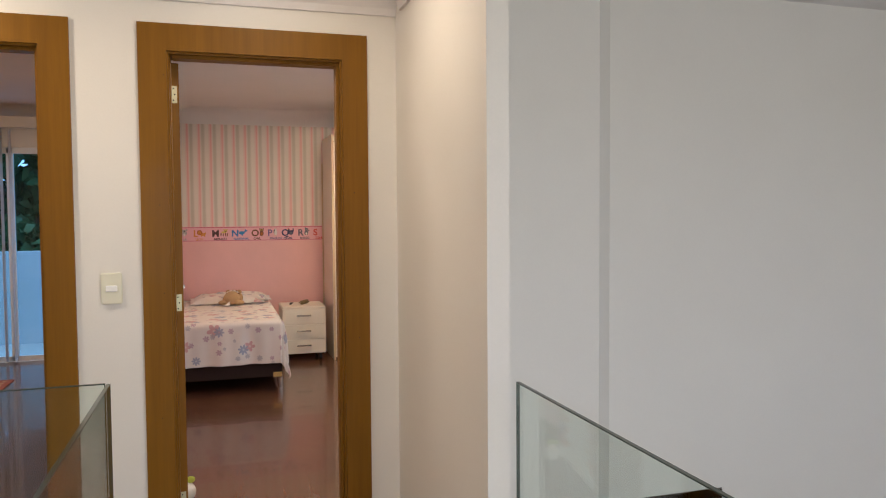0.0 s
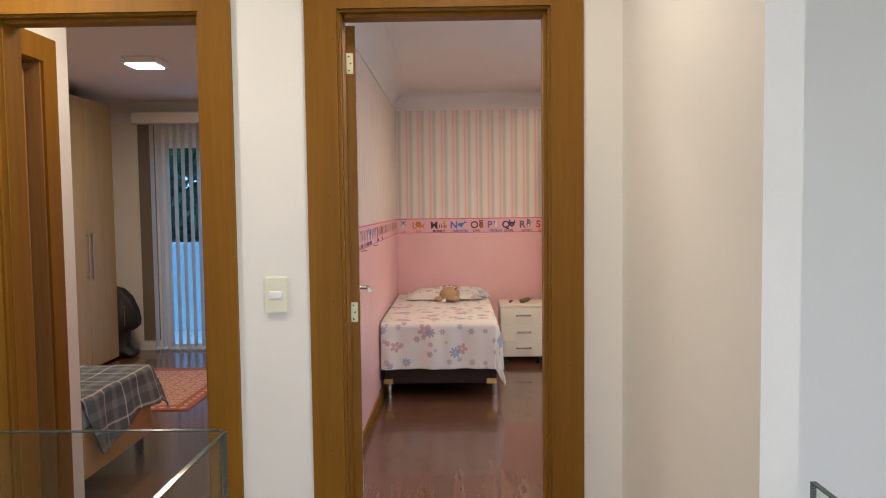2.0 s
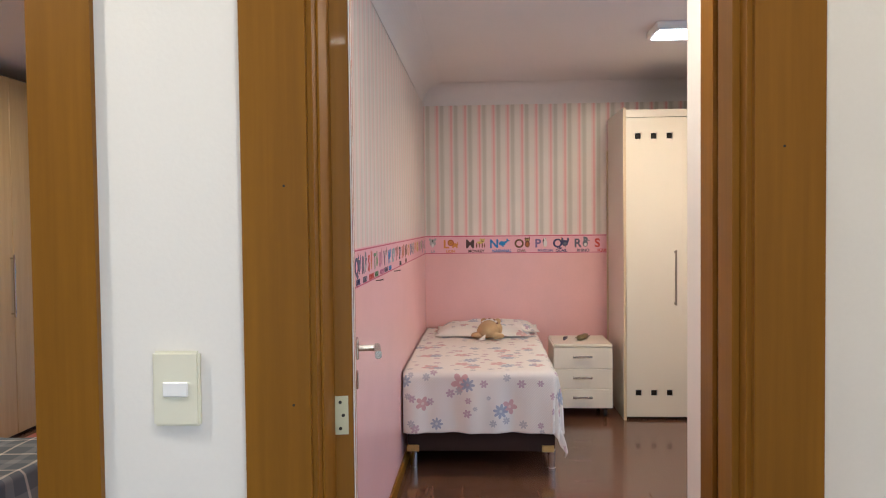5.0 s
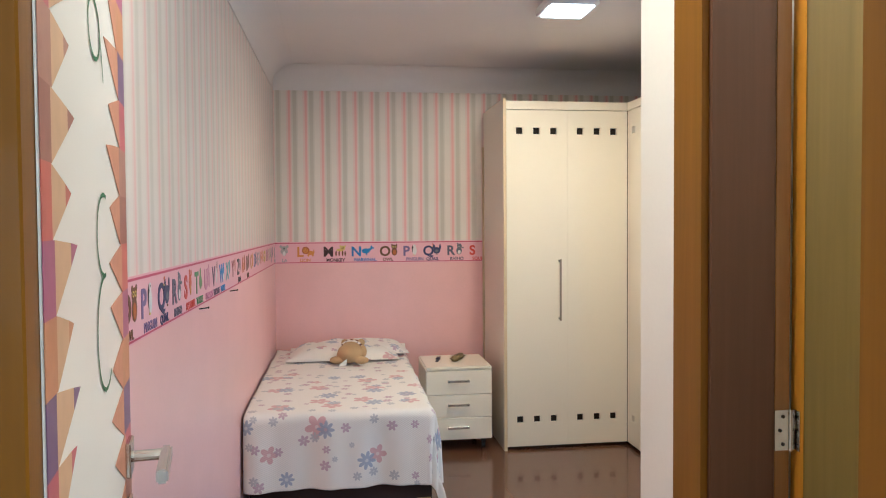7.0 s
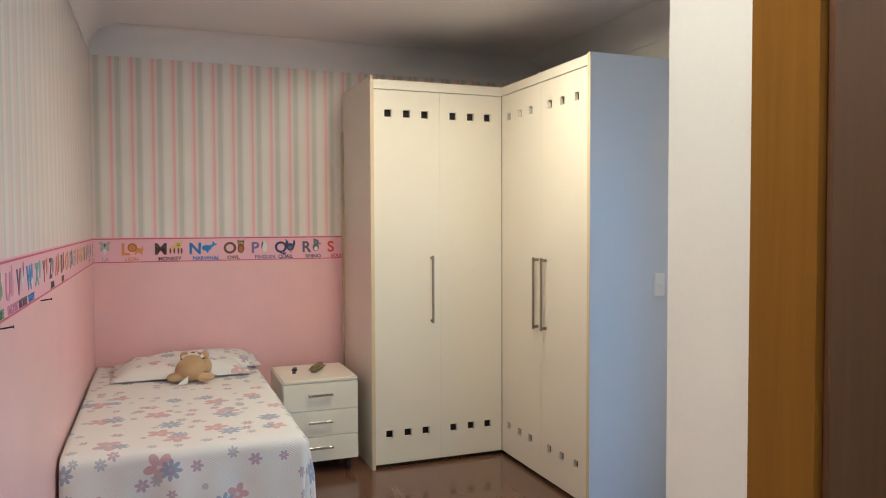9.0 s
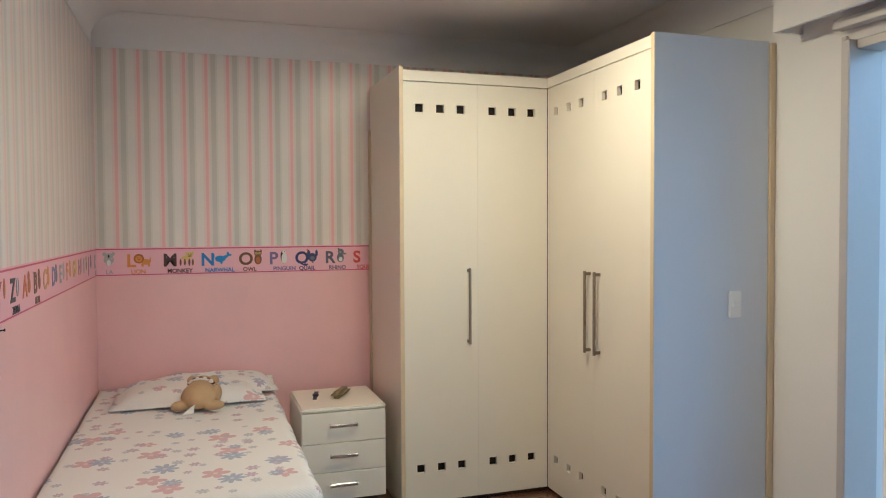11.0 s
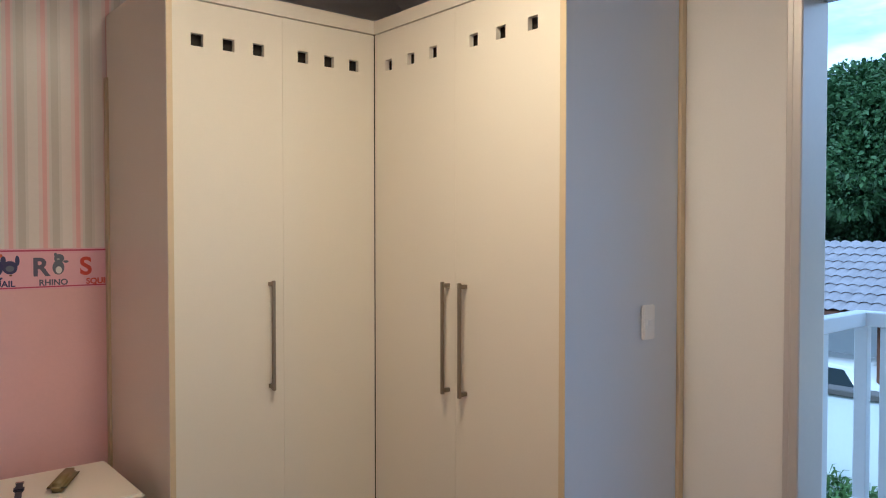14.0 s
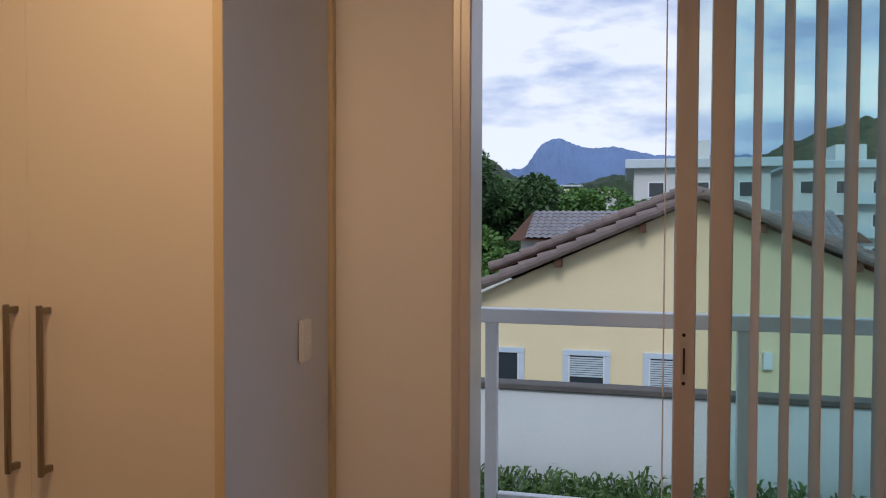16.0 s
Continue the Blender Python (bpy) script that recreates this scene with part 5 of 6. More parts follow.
for yy in (6.40, 6.303, 5.33, 4.3):
    part("post", box(3.978, 4.022, yy, yy + 0.05, -0.03, 1.003, 0.003), M_RAIL, rl)
for xx in (3.25, 3.6):
    part("post", box(xx, xx + 0.045, 6.408, 6.452, -0.03, 1.003, 0.003), M_RAIL, rl)

# ---- second bedroom ----
b2 = thing("trundle_bed", "beech wood bed on castors beside the wall", "bed", -1.10, 4.52, 0.0)
part("end_board", box(-0.03, 0.0, 0.0, 0.80, 0.12, 0.36, 0.006), M_BEECH, b2)
part("side_rail", box(-1.95, -0.031, 0.0, 0.03, 0.14, 0.32, 0.004), M_BEECH, b2)
part("side_rail", box(-1.95, -0.031, 0.77, 0.80, 0.14, 0.32, 0.004), M_BEECH, b2)
part("mattress", box(-1.95, -0.032, 0.032, 0.768, 0.20, 0.50, 0.05, 3), M_CLOTHW, b2)
for cx, cy in ((-0.06, 0.05), (-0.06, 0.75), (-1.9, 0.05), (-1.9, 0.75)):
    part("castor", add_box(rod((cx - 0.012, cy, 0.04), (cx + 0.012, cy, 0.04), 0.04, 16), cx - 0.02, cx + 0.02, cy - 0.015, cy + 0.015, 0.075, 0.14), M_RUBBER, b2, "black castor")
pb = thing("plaid_blanket", "dark grey and white plaid blanket spread over the bed", "blanket", -1.10, 4.52, 0.0)
verts, faces, uvs = [], [], []
us = np.concatenate([np.linspace(-1.9, -0.03, 40), np.linspace(-0.015, 1.0, 30)])
vs = np.linspace(-0.02, 1.02, 44)
for v in vs:
    for u in us:
        if u > -0.02:
            u = -0.02 + (u + 0.02) * (0.30 * min(1.0, 0.35 + v / 0.12) * (1.0 - 0.45 * max(0.0, v - 0.12)) + 0.025 * math.sin(v * 9))
        du, dv = max(0.0, u + 0.02), max(0.0, v - 0.79)
        r_ = math.hypot(du, dv)
        drop = max(0.0, r_ - 0.02)
        x_, y_ = min(u, -0.02), min(v, 0.79)
        if r_ > 0:
            o = min(r_, 0.035) + drop * (0.10 + 0.40 * max(0.0, v - 0.35)) + 0.012 * math.sin(20 * (u if dv > du else v)) * min(1, drop / 0.1)
            x_ += o * du / r_
            y_ += o * dv / r_
        verts.append((x_, y_, 0.52 - drop + 0.008 * noise.noise((u * 5, v * 5, 2))))
        uvs.append((u, v))
nu = len(us)
for j in range(len(vs) - 1):
    for i in range(nu - 1):
        faces.append((j * nu + i, j * nu + i + 1, (j + 1) * nu + i + 1, (j + 1) * nu + i))
cl = mesh_from("cloth", verts, faces, M_PLAID, pb, True, uvs)
cl.modifiers.new("thickness", "SOLIDIFY").thickness = 0.006

rug = thing("rug", "red and beige patterned rug on the laminate floor", "rug", -2.48, 6.2, 0.001, 0)
RW, RL = 1.27, 1.40
part("field", box(0.12, RW - 0.12, 0.12, RL - 0.12, 0.0, 0.008), M_RUG, rug)
part("edge", box(0.0, RW, 0.0, 0.12, 0.0, 0.007), M_RUGEDGE, rug)
part("edge", box(0.0, RW, RL - 0.12, RL, 0.0, 0.007), M_RUGEDGE, rug)
part("edge", box(0.0, 0.12, 0.12, RL - 0.12, 0.0, 0.007), M_RUGEDGE, rug)
part("edge", box(RW - 0.12, RW, 0.12, RL - 0.12, 0.0, 0.007), M_RUGEDGE, rug)
for k in range(16):
    part("motif", box(RW - 0.075, RW - 0.045, 0.03 + k * 0.085, 0.075 + k * 0.085, 0.0072, 0.0082), M_RUGBEIGE, rug, "beige border motif")
    part("motif", box(0.03 + k * 0.078, 0.07 + k * 0.078, 0.045, 0.075, 0.0072, 0.0082), M_RUGBEIGE, rug, "beige border motif")

w3 = thing("maple_wardrobe", "tall maple wardrobe with long steel handles", "wardrobe", -2.54, 5.35, 0.0)
part("body", box(-0.60, -0.020, 0.0, 2.70, 0.02, 2.43, 0.003), M_MAPLE, w3)
part("plinth", box(-0.58, -0.04, 0.01, 2.68, 0.0, 0.0195), M_DARK, w3)
for y0_, y1_, hy in ((0.003, 0.53, 0.48), (0.535, 1.06, 0.585), (1.065, 1.75, 1.72), (1.755, 2.167, 2.135), (2.172, 2.697, 2.205)):
    dd = part("door", box(-0.019, 0.0, y0_, y1_, 0.03, 2.42, 0.002), M_MAPLE, w3)
    hb = box(0.02, 0.032, hy - 0.006, hy + 0.006, 0.82, 1.24, 0.002)
    add_box(hb, 0.0, 0.021, hy - 0.005, hy + 0.005, 0.84, 0.852)
    add_box(hb, 0.0, 0.021, hy - 0.005, hy + 0.005, 1.21, 1.222)
    part("handle", hb, M_CHROME, dd, "long steel handle")
bag = thing("guitar_bag", "black padded bag leaning against the wardrobe and wall", "bag", -2.47, 8.16, 0.0, 0)
outline = [(-0.17, 0.0), (0.02, 0.0), (0.06, 0.03), (0.02, 0.06), (-0.04, 0.10), (-0.03, 0.24), (0.03, 0.27), (0.075, 0.31), (0.085, 0.37), (0.065, 0.47), (0.01, 0.59), (-0.07, 0.67), (-0.17, 0.70)]
bb = prism(outline, "y", -0.09, 0.09)
bmesh.ops.bevel(bb, geom=[e for e in bb.edges if abs(e.verts[0].co.y - e.verts[1].co.y) < 0.01], offset=0.03, segments=3, affect="EDGES", clamp_overlap=True)
part("shell", bb, M_BLACK, bag, "", True)
part("strap", box(-0.10, -0.07, -0.098, -0.088, 0.28, 0.60, 0.003), M_RUBBER, bag)
part("zip", box(-0.02, -0.012, -0.095, -0.089, 0.32, 0.52, 0.001), M_HANDLE, bag, "dull metal zip")
structure("strip_window_side", box(-2.485, -2.33, 8.50, 8.549, 0.10, 2.30, 0.003), M_GREYSTRIP, "grey-brown strip beside the window")
structure("baseboard_second", box(-2.54, -2.33, 8.495, 8.549, 0.0, 0.095, 0.003), M_RAIL, "white baseboard block")

w4 = thing("window_2", "wide sliding window of white aluminium", "window", kind="structure")
for xx in (-2.28, -1.45, -0.56):
    part("stile", box(xx, xx + 0.06, 8.57, 8.62, 0.0, 2.12, 0.003), M_RAIL, w4)
part("head", box(-2.22, -0.56, 8.57, 8.62, 2.06, 2.12), M_RAIL, w4)
part("sill", box(-2.22, -0.56, 8.57, 8.62, 0.0, 0.05), M_RAIL, w4)
for xa, xb in ((-2.22, -1.45), (-1.39, -0.56)):
    g = part("pane", box(xa, xb, 8.593, 8.598, 0.05, 2.06), M_BLUEGLASS, w4)
    g.visible_shadow = False
b3 = thing("vertical_blind", "pale vertical blind half open before the window", "vertical blind", -2.42, 8.44, 0.0)
part("pelmet", box(-0.07, 2.1, -0.06, 0.06, 2.295, 2.40, 0.003), M_WALL, b3, "off-white pelmet")
for k in range(13):
    ob = part("slat", box(-0.045, 0.045, -0.0012, 0.0012, 0.03, 2.295), M_BLIND, b3)
    ob.matrix_basis = pose(0.10 + k * 0.078, 0, 0, 0, 0, 88)
    part("weight", box(-0.043, 0.043, -0.003, 0.003, 0.02, 0.05), M_PLASTIC_W, ob)
structure("floor_second_balcony", box(-3.0, 0.0, 8.65, 9.9, -0.2, -0.03), M_STONE, "pale balcony slab")
structure("wall_second_balcony", box(-4.5, 0.6, 9.9, 10.0, -0.2, 1.04), M_GARDENWALL, "pale blue-white balcony wall")

# ---- outdoors ----
G = -3.0
structure("ground", box(-2500, 2600, -2500, 2500, G - 0.2, G), M_GROUND, "dark earth and grass")
structure("house_body_below", box(-3.4, 3.2, -1.7, 8.4, G, -2.86), M_WALL, "base of the house")

gw = thing("garden_wall", "pale rendered garden wall with a dark coping", "garden wall", kind="structure")
part("wall", box(9.5, 9.66, -14, 24, G, -0.47), M_GARDENWALL, gw)
part("coping", box(9.45, 9.71, -14, 24, -0.47, -0.40, 0.01), M_COPING, gw, "dark weathered coping")


def blades(name, n, place, size, mat, parent=None, droop=0.3, seed=1, wide=0.3):
    """Many small leaf cards; place(rng) gives a point and an outward direction."""
    rng = random.Random(seed)
    vv, ff = [], []
    for _ in range(n):
        c, o = place(rng)
        a = Vector((rng.uniform(-1, 1), rng.uniform(-1, 1), rng.uniform(-0.4, 1))) + Vector(o) * 1.0
        a.normalize()
        b = a.cross(Vector((rng.uniform(-1, 1), rng.uniform(-1, 1), rng.uniform(-1, 1))))
        if b.length < 1e-3:
            continue
        b.normalize()
        s = size * rng.uniform(0.6, 1.4)
        c = Vector(c)
        k = len(vv)
        mid = c + a * s * 0.5
        tip = c + a * s - Vector((0, 0, s * droop))
        vv += [tuple(c), tuple(mid + b * s * wide), tuple(tip), tuple(mid - b * s * wide)]
        ff.append((k, k + 1, k + 2, k + 3))
    return mesh_from(name, vv, ff, mat, parent)


def hedge_place(rng):
    y = rng.uniform(-4, 14)
    top = 1.60 + 0.16 * noise.noise((y * 1.3, 0, 0)) + 0.14 * noise.noise((y * 4, 3, 0))
    return (rng.uniform(8.55, 9.35), y, G + rng.uniform(0.5, 1) * top), (0, 0, 1)


structure("planter_bank", box(8.5, 9.5, -4, 14, G, G + 0.75, 0.1), M_GROUND, "earth bank before the garden wall")
tagged(blades("hedge_grass", 34000, hedge_place, 0.26, M_GRASS, None, 0.45, 3, 0.06), "long green tufted grass along the garden wall", "grass", kind="stuff")


def tile_sheet(origin, along, down, n_cols, n_rows, pitch, step, mat, parent, name="tiles"):
    """Barrel tiles: rows of half-round ridges that overlap like steps down the slope."""
    o, a, d = Vector(origin), Vector(along).normalized(), Vector(down).normalized()
    up = a.cross(d)
    if up.z < 0:
        up = -up
    vv, ff = [], []
    seg = 6
    for r in range(n_rows):
        base = len(vv)
        for e, lift in ((0.0, 0.0), (1.0, 0.028)):
            for c in range(n_cols * seg + 1):
                h = 0.045 * abs(math.sin(math.pi * c / seg)) + lift + 0.006 * noise.noise((c // seg * 1.7, r * 2.3, 0))
                vv.append(tuple(o + a * (c / seg * pitch) + d * ((r + e * 1.06) * step) + up * h))
        w_ = n_cols * seg + 1
        for c in range(n_cols * seg):
            ff.append((base + c, base + c + 1, base + w_ + c + 1, base + w_ + c))
    ob = mesh_from(name, vv, ff, mat, parent, True)
    tagged(ob, kind="stuff")
    return ob


def neighbour_window(parent, x, y0, y1, z0, z1, lit):
    w = part("window", box(x - 0.05, x + 0.01, y0 - 0.10, y1 + 0.10, z1, z1 + 0.10, 0.005), M_BLUEFRAME, parent, "small window with a pale blue surround")
    part("frame", box(x - 0.05, x + 0.01, y0 - 0.10, y0, z0 - 0.10, z1 - 0.001, 0.005), M_BLUEFRAME, w)
    part("frame", box(x - 0.05, x + 0.01, y1, y1 + 0.10, z0 - 0.10, z1 - 0.001, 0.005), M_BLUEFRAME, w)
    part("frame", box(x - 0.03, x + 0.0, y0, y0 + 0.03, z0, z1 - 0.001), M_RAIL, w)
    part("frame", box(x - 0.03, x + 0.0, y1 - 0.03, y1, z0, z1 - 0.001), M_RAIL, w)
    part("pane", box(x - 0.012, x - 0.004, y0 + 0.03, y1 - 0.03, z0, z1 - 0.001), M_PANE, w, "dark glass")
    for k in range(lit):
        zz = z1 - 0.03 - k * 0.042
        part("slat", box(x - 0.022, x - 0.014, y0 + 0.03, y1 - 0.03, zz - 0.030, zz), M_SLAT, w)


hx = 15.0
hs = thing("yellow_house", "yellow rendered house with a tiled gable roof", "house", kind="thing")
AP, EZ, YL, YR = (4.53, 1.90), -0.05, 9.05, 0.0
part("wall", prism([(YR + 0.25, G), (YL - 0.25, G), (YL - 0.25, EZ + 0.05), AP, (YR + 0.25, EZ + 0.05)], "x", hx, hx + 9), M_YELLOW, hs)
for y0_, y1_, n_ in ((7.76, 8.28, 0), (6.17, 6.84, 9), (4.75, 5.39, 12)):
    neighbour_window(hs, hx, y0_, y1_, -1.62, -0.98, n_)
lampw = part("wall_lamp", box(hx - 0.10, hx, 3.30, 3.46, -1.08, -0.78, 0.01), M_RAIL, hs, "white box wall lamp")
for sgn, yend in ((1, YL), (-1, YR)):
    run = Vector((0, yend - AP[0], EZ - AP[1]))
    ln = run.length
    dr = run.normalized()
    upv = Vector((0, -dr.z * sgn, dr.y * sgn)) if sgn > 0 else Vector((0, dr.z, -dr.y))
    rf = part("roof", prism([(AP[0], AP[1] + 0.02), (yend, EZ + 0.02), (yend, EZ + 0.10), (AP[0], AP[1] + 0.10)], "x", hx - 0.40, hx + 9.2), M_ROOFWOOD, hs, "dark timber roof deck")
    tile_sheet((hx - 0.42, AP[0], AP[1] + 0.12), (1, 0, 0), run, 44, int(ln / 0.36), 0.22, 0.36, M_TILE, rf)
    n_t = int(ln / 0.36)
    for k in range(n_t):
        p0 = Vector((hx - 0.40, AP[0], AP[1] + 0.10)) + dr * (k * ln / n_t)
        p1 = Vector((hx - 0.40, AP[0], AP[1] + 0.13)) + dr * ((k + 1.12) * ln / n_t)
        part("rake_tile", rod(p0, p1, 0.085, 10, 0.105), M_TILE, hs)
    for f in (0.22, 0.55):
        q0 = Vector((hx - 0.36, AP[0], AP[1] - 0.06)) + run * f
        part("purlin_end", box(q0.x, hx + 0.1, q0.y - 0.06, q0.y + 0.06, q0.z - 0.10, q0.z + 0.06), M_ROOFWOOD, hs)

# raised roof of the same house behind the gable
rb = thing("rear_house_roof", "second weathered tile roof just behind the gable", "house")
for sgn, yend in ((1, 8.7), (-1, 0.3)):
    run = Vector((0, yend - 4.53, 0.55 - 2.25))
    ln, dr = run.length, run.normalized()
    part("deck", prism([(4.53, 2.10), (yend, 0.40), (yend, 0.52), (4.53, 2.22)], "x", hx + 2.2, hx + 8), M_ROOFWOOD, rb)
    n_t = int(ln / 0.36)
    for k in range(n_t):
        p0 = Vector((hx + 2.2, 4.53, 2.22)) + dr * (k * ln / n_t)
        p1 = Vector((hx + 2.2, 4.53, 2.25)) + dr * ((k + 1.12) * ln / n_t)
        part("rake_tile", rod(p0, p1, 0.085, 10, 0.105), M_TILE, rb)
part("wall", prism([(0.8, G), (8.3, G), (8.3, 0.5), (4.53, 2.05), (0.8, 0.5)], "x", hx + 2.6, hx + 8.9), M_ROOFWOOD, rb)


def hip_house(name, label, x0, x1, y0, y1, eave, ridge, mat, wallmat, inset):
    th = thing(name, label, "house")
    part("wall", box(x0 + 0.4, x1 - 0.4, y0 + 0.4, y1 - 0.4, G, eave), wallmat, th)
    xm = (x0 + x1) / 2
    bm_ = bmesh.new()
    v = [bm_.verts.new(p) for p in ((x0, y0, eave), (x1, y0, eave), (x1, y1, eave), (x0, y1, eave), (xm, y0 + inset, ridge), (xm, y1 - inset, ridge))]
    for f in ((0, 3, 5, 4), (1, 4, 5, 2), (0, 4, 1), (3, 2, 5), (0, 1, 2, 3)):
        bm_.faces.new([v[i] for i in f])
    bmesh.ops.recalc_face_normals(bm_, faces=bm_.faces)
    rf_ = part("roof", bm_, M_ROOFWOOD, th)
    run = Vector((x0 - xm, 0, eave - ridge))
    n_rows = int(run.length / 0.36)
    o_ = Vector((xm, y0 + inset, ridge + 0.05))
    tile_sheet(o_, (0, 1, 0), run, int((y1 - y0 - 2 * inset) / 0.24), n_rows, 0.24, 0.36, mat, rf_)
    return th


hip_house("far_house", "house with a low weathered tile roof", 26.5, 32.0, -1.6, 9.8, 0.95, 1.95, M_TILE2, M_CONCRETE, 0.5)

# carport with a parked car
cp = thing("carport", "timber carport with a grey tile roof", "carport", 20.0, 13.2, G)
for px, py in ((-2.2, -1.9), (-2.2, 2.9), (2.2, -1.9), (2.2, 2.9)):
    part("post", box(px - 0.09, px + 0.09, py - 0.09, py + 0.09, 0.0, 2.75, 0.01), M_ROOFWOOD, cp)
for px in (-2.4, 2.2):
    part("beam", box(px, px + 0.16, -2.2, 3.2, 2.751, 2.93), M_ROOFWOOD, cp)
rfw = part("roof", prism([(-2.9, 2.55), (0.0, 3.95), (2.9, 2.55), (2.9, 2.66), (0.0, 4.06), (-2.9, 2.66)], "y", -2.3, 4.5), M_ROOFWOOD, cp, "timber roof deck")
tile_sheet((0, -2.3, 4.09), (0, 1, 0), (-2.9, 0, -1.4), 28, 9, 0.243, 0.36, M_TILE2, rfw)
tile_sheet((0, -2.3, 4.09), (0, 1, 0), (2.9, 0, -1.4), 28, 9, 0.243, 0.36, M_TILE2, rfw)
part("truss", prism([(-2.4, 2.7), (2.4, 2.7), (2.4, 2.85), (-2.4, 2.85)], "y", -2.1, -1.95), M_ROOFWOOD, cp)
part("truss", prism([(-0.08, 2.85), (0.08, 2.85), (0.08, 3.9), (-0.08, 3.9)], "y", -2.1, -1.95), M_ROOFWOOD, cp)
structure("pavement_drive", box(16.5, 24, 9.5, 17, G, G + 0.03), M_CONCRETE, "pale drive")
car = thing("parked_car", "white hatchback car parked under the carport", "car", 18.6, 12.9, G + 0.03, 75)
body = prism([(-2.0, 0.35), (2.0, 0.35), (2.05, 0.75), (1.2, 0.92), (0.55, 1.42), (-1.3, 1.45), (-1.95, 0.95)], "y", -0.82, 0.82)
bmesh.ops.bevel(body, geom=list(body.edges), offset=0.07, segments=3, affect="EDGES")
part("body", body, M_CAR, car, "", True)
for sy in (-0.83, 0.81):
    part("side_window", prism([(1.0, 0.95), (0.5, 1.34), (-1.2, 1.36), (-1.5, 0.98)], "y", sy, sy + 0.02), M_PANE, car, "dark side window")
for wx in (-1.25, 1.3):
    for sy in (-0.84, 0.66):
        whl = part("wheel", rod((wx, sy, 0.32), (wx, sy + 0.18, 0.32), 0.32, 20), M_TYRE, car)
        part("rim", rod((wx, sy - 0.01, 0.32), (wx, sy + 0.19, 0.32), 0.2, 14), M_CHROME, whl)
part("headlight", box(1.85, 2.03, -0.75, -0.45, 0.62, 0.76, 0.03), M_PLASTIC_W, car)
part("headlight", box(1.85, 2.03, 0.45, 0.75, 0.62, 0.76, 0.03), M_PLASTIC_W, car)
structure("wall_drive", box(24.0, 24.2, 8, 26, G, -0.2), M_CONCRETE, "pale wall behind the carport")


# ---- trees ----
def tree(name, label, x, y, height, crown, n_blobs, n_leaves, leaf, mat, seed, trunk_r=0.25, low=0.35):
    th = thing(name, label, "tree", x, y, G)
    rng = random.Random(seed)
    bm_ = bmesh.new()
    add_rod(bm_, (0, 0, 0), (0.1, 0.1, height * 0.5), trunk_r, 10, trunk_r * 0.6)
    blobs = []
    for k in range(n_blobs):
        a = rng.uniform(0, 2 * math.pi)
        zc = rng.uniform(low, 0.88)
        wid = crown * math.sin(math.pi * min(1.0, 0.18 + 0.82 * (zc - low) / (0.95 - low))) ** 0.6
        rr = wid * rng.uniform(0.25, 0.85)
        c = Vector((rr * math.cos(a), rr * math.sin(a), height * zc))
        blobs.append((c, crown * rng.uniform(0.24, 0.40)))
        if k % 2 == 0:
            add_rod(bm_, (0.08, 0.08, height * rng.uniform(0.25, 0.45)), tuple(c), trunk_r * 0.32, 6, 0.02)
    part("trunk", bm_, M_BARK, th, "grey-brown trunk with limbs")

    def place(r):
        c, s = blobs[r.randrange(len(blobs))]
        d = Vector((r.gauss(0, 1), r.gauss(0, 1), r.gauss(0, 1)))
        d.normalize()
        return tuple(c + Vector((d.x, d.y, d.z * 0.75)) * s * r.uniform(0.72, 1.06)), tuple(d)

    ob = blades("crown", n_leaves, place, leaf, mat, th, 0.25, seed)
    tagged(ob, kind="stuff")
    return th


tree("broadleaf_tree", "tall dark broadleaf tree behind the carport", 29.0, 14.6, 10.6, 3.6, 60, 60000, 0.20, M_LEAF, 5, 0.35, 0.48)
tree("broadleaf_tree", "tall dark broadleaf tree behind the carport", 31.0, 19.5, 11.0, 4.0, 46, 42000, 0.22, M_LEAF, 6, 0.35, 0.42)
for k, (tx, ty, th_, tc) in enumerate(((33, 10.4, 7.0, 2.6), (35, 7.0, 6.4, 2.4), (38, 13.0, 7.2, 3.2), (40, 4.5, 6.0, 2.6), (34, 16.5, 6.0, 3.0), (44, 9.0, 7.4, 3.2), (46, 1.8, 6.2, 2.4), (30, 11.8, 4.6, 2.2))):
    tree("bushy_tree", "bushy green tree beyond the roofs", tx, ty, th_, tc, 34, 22000, 0.24, M_LEAF2 if k % 4 else M_LEAF, 20 + k, 0.16, 0.12)
for k, (tx, ty) in enumerate(((-2.6, 13.2), (-0.4, 13.8), (-4.6, 14.0))):
    tree("dark_tree", "dense dark tree beyond the second bedroom", tx, ty, 7.5, 2.2, 24, 9000, 0.26, M_LEAF, 60 + k, 0.18, 0.15)


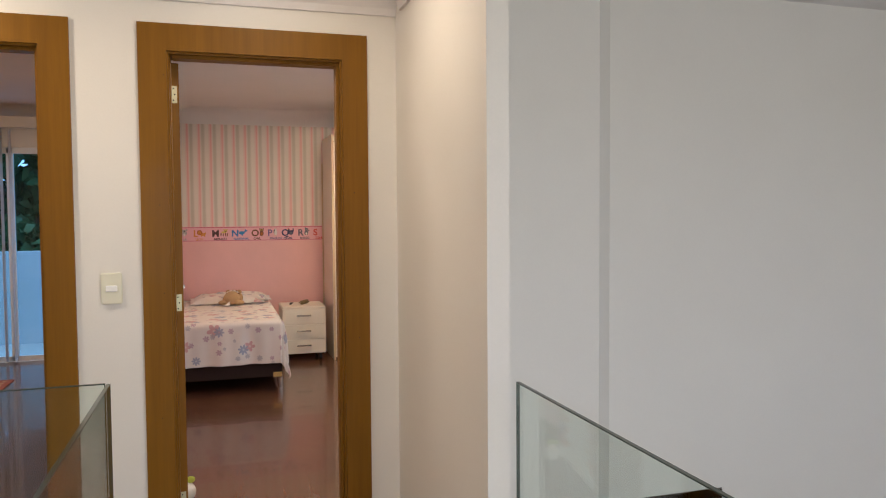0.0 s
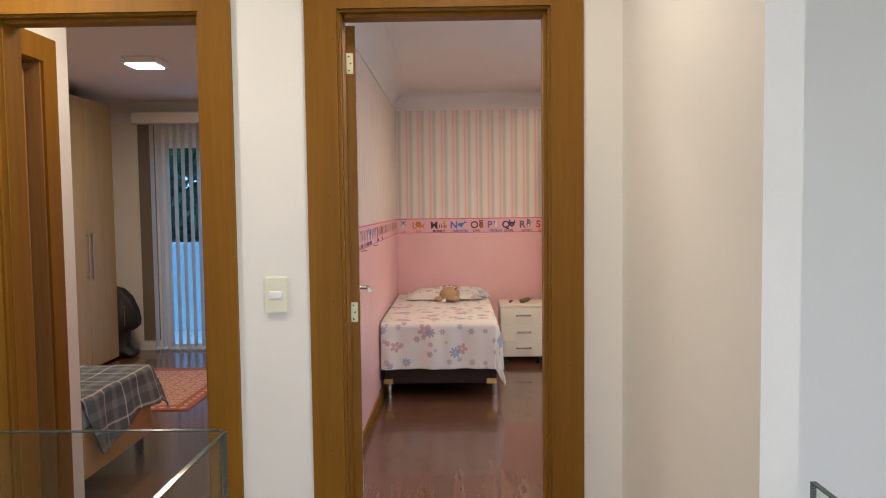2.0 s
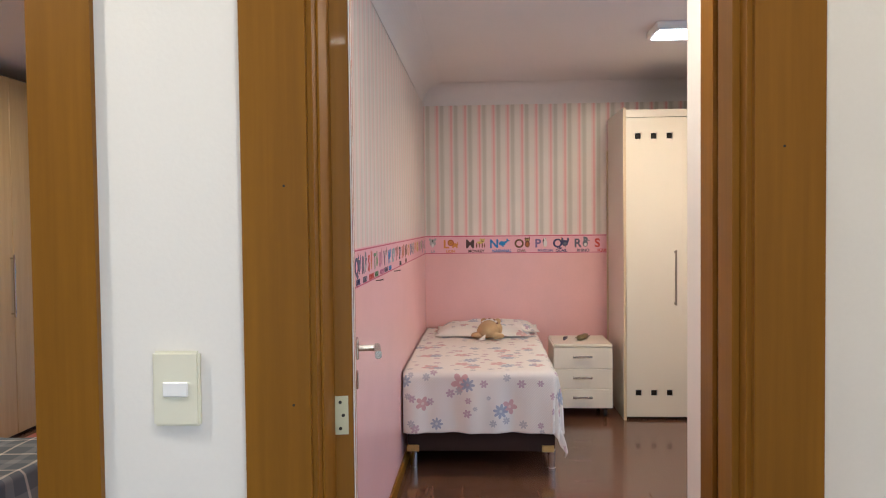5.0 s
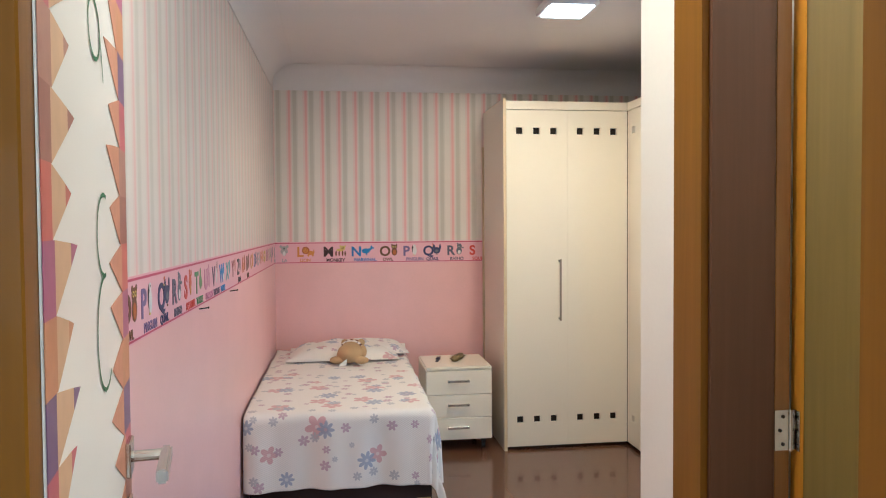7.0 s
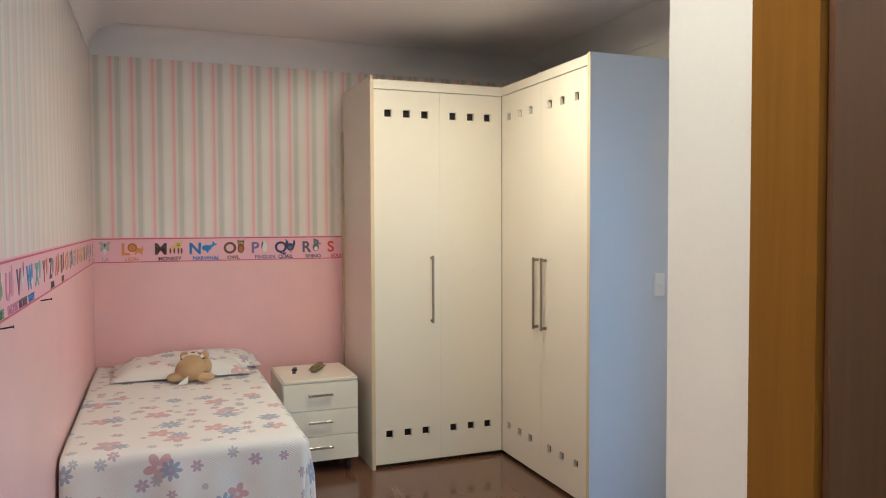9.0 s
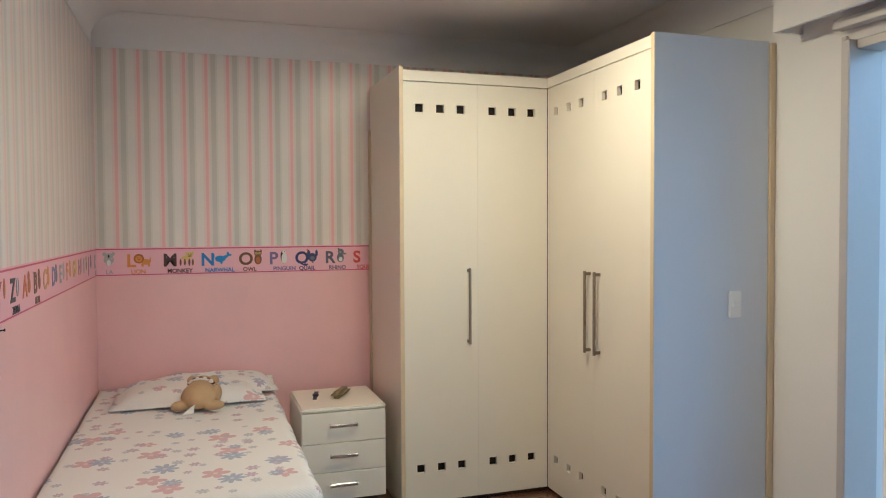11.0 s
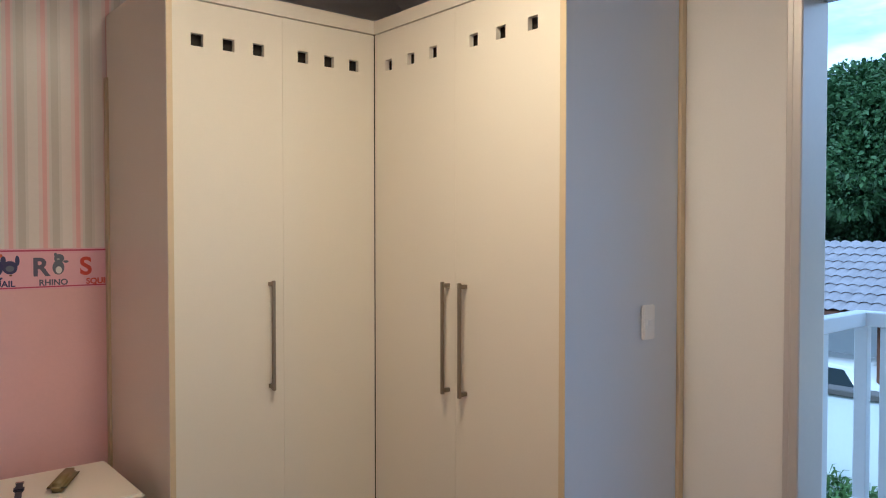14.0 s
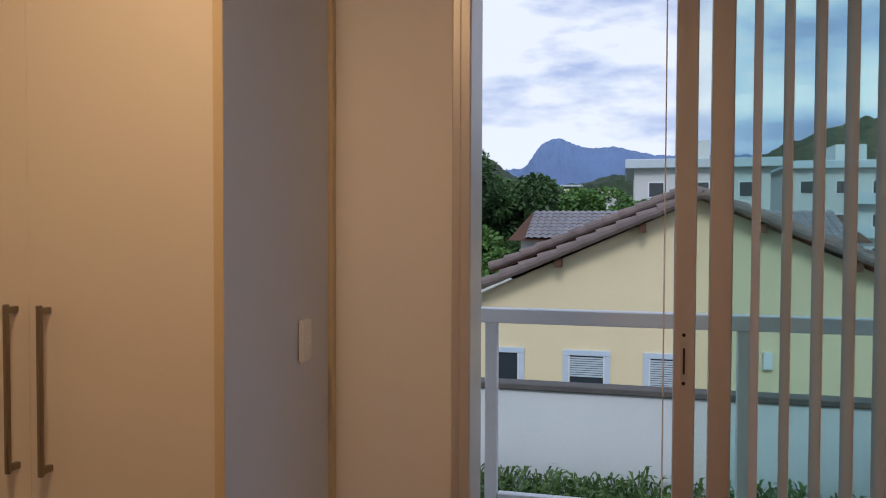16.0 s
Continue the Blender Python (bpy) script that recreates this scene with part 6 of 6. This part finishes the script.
# ---- far buildings ----
def block(name, label, x0, x1, y0, y1, top, cols, rows, seed):
    th = thing(name, label, "apartment building")
    part("wall", box(x0, x1, y0, y1, G, top), M_CONCRETE, th)
    part("roof", box(x0 - 0.7, x1 + 0.7, y0 - 0.7, y1 + 0.7, top, top + 0.7, 0.05), M_CONCRETE2, th, "pale blue-grey roof slab")
    ym = y0 + (y1 - y0) * 0.42
    part("roof_hut", box(x0 + 2, x0 + 6, ym, ym + (y1 - y0) * 0.22, top + 0.7, top + 2.3), M_CONCRETE, th)
    for r in range(rows):
        for c in range(cols):
            yc = y0 + (c + 0.5) * (y1 - y0) / cols
            zc = top - 1.6 - r * 2.9
            w = part("window", box(x0 - 0.06, x0 + 0.02, yc - 0.62, yc + 0.62, zc - 0.62, zc + 0.62), M_RAIL, th)
            part("pane", box(x0 - 0.09, x0 - 0.061, yc - 0.52, yc + 0.52, zc - 0.52, zc + 0.52), M_PANE, w)
        if cols > 2:
            yb = (y0 + y1) / 2
            part("balcony", box(x0 - 1.0, x0, yb - 1.3, yb + 1.3, top - 3.1 - r * 2.9, top - 2.2 - r * 2.9), M_CONCRETE2, th, "pale balcony")
    return th


block("apartment_building", "white apartment block with a flat blue-grey roof", 60, 74, -4.4, 5.3, 5.9, 3, 3, 1)
block("apartment_building", "long white apartment block with many small windows", 72, 100, -19.5, -8.0, 6.6, 4, 3, 2)
rng_h = random.Random(9)
for k in range(16):
    yy = rng_h.uniform(8, 30)
    xx = rng_h.uniform(150, 190)
    zz = 4 + (xx - 150) * 0.12
    hh = thing("hillside_house", "small pale house on the far hillside", "house", xx, yy, zz)
    part("wall", box(-2.5, 2.5, -2.2, 2.2, -6, rng_h.uniform(1.5, 3.0)), M_CONCRETE if k % 3 else M_YELLOW, hh)
    part("roof", box(-2.9, 2.9, -2.6, 2.6, 3.0, 3.4), M_TILE if k % 2 else M_CONCRETE2, hh)
    part("window", box(-2.56, -2.49, -1.0, 0.2, 0.2, 1.4), M_PANE, hh)


def ridge(name, label, x, depth, y0, y1, profile, mat, nx, ny, rough, seed):
    """A rounded ridge: height from the profile along y, rising away from the viewer."""
    vv, ff = [], []
    for i in range(nx + 1):
        for j in range(ny + 1):
            y = y0 + (y1 - y0) * j / ny
            f = i / nx
            hgt = profile(y) * math.sin(math.pi * 0.5 * min(1.0, f * 1.4)) ** 0.9
            hgt += rough * (noise.noise((y / (rough * 4 + 1), f * 9, seed)) + 0.7 * noise.noise((y / (rough * 1.3 + 0.4), f * 40, seed))) * min(1.0, 4 * f)
            vv.append((x + depth * f, y, G + max(0.0, hgt)))
    for i in range(nx):
        for j in range(ny):
            a = i * (ny + 1) + j
            ff.append((a, a + 1, a + ny + 2, a + ny + 1))
    return tagged(mesh_from(name, vv, ff, mat), label, "hill", kind="structure")


def bump_at(y, c, w, h):
    return h * math.exp(-((y - c) / w) ** 2)


ridge("backdrop_hill_right", "dark wooded hill behind the apartments", 230, 170, -330, 60, lambda y: 10 + bump_at(y, -95, 70, 36) + bump_at(y, -230, 90, 44), M_HILL, 50, 300, 3.0, 1)
ridge("backdrop_hill_left", "green wooded hill with houses on its foot", 140, 80, 8, 260, lambda y: 6 + bump_at(y, 75, 42, 26) + bump_at(y, 170, 70, 34), M_HILL, 40, 260, 1.8, 2)
ridge("backdrop_hill_middle", "low wooded rise", 190, 60, -60, 120, lambda y: 13 + bump_at(y, 2, 26, 7) + bump_at(y, 70, 30, 8), M_HILL, 30, 220, 1.8, 3)


def peak(y):
    edge = 1 / (1 + math.exp((y - 254) / 9))
    return 160 + 28 * edge + edge * (bump_at(y, 192, 66, 50) + bump_at(y, 50, 80, 26))


ridge("backdrop_mountain", "distant rocky mountain with blue haze in its colour", 1700, 420, -700, 1200, peak, M_MOUNT, 30, 400, 4.0, 4)
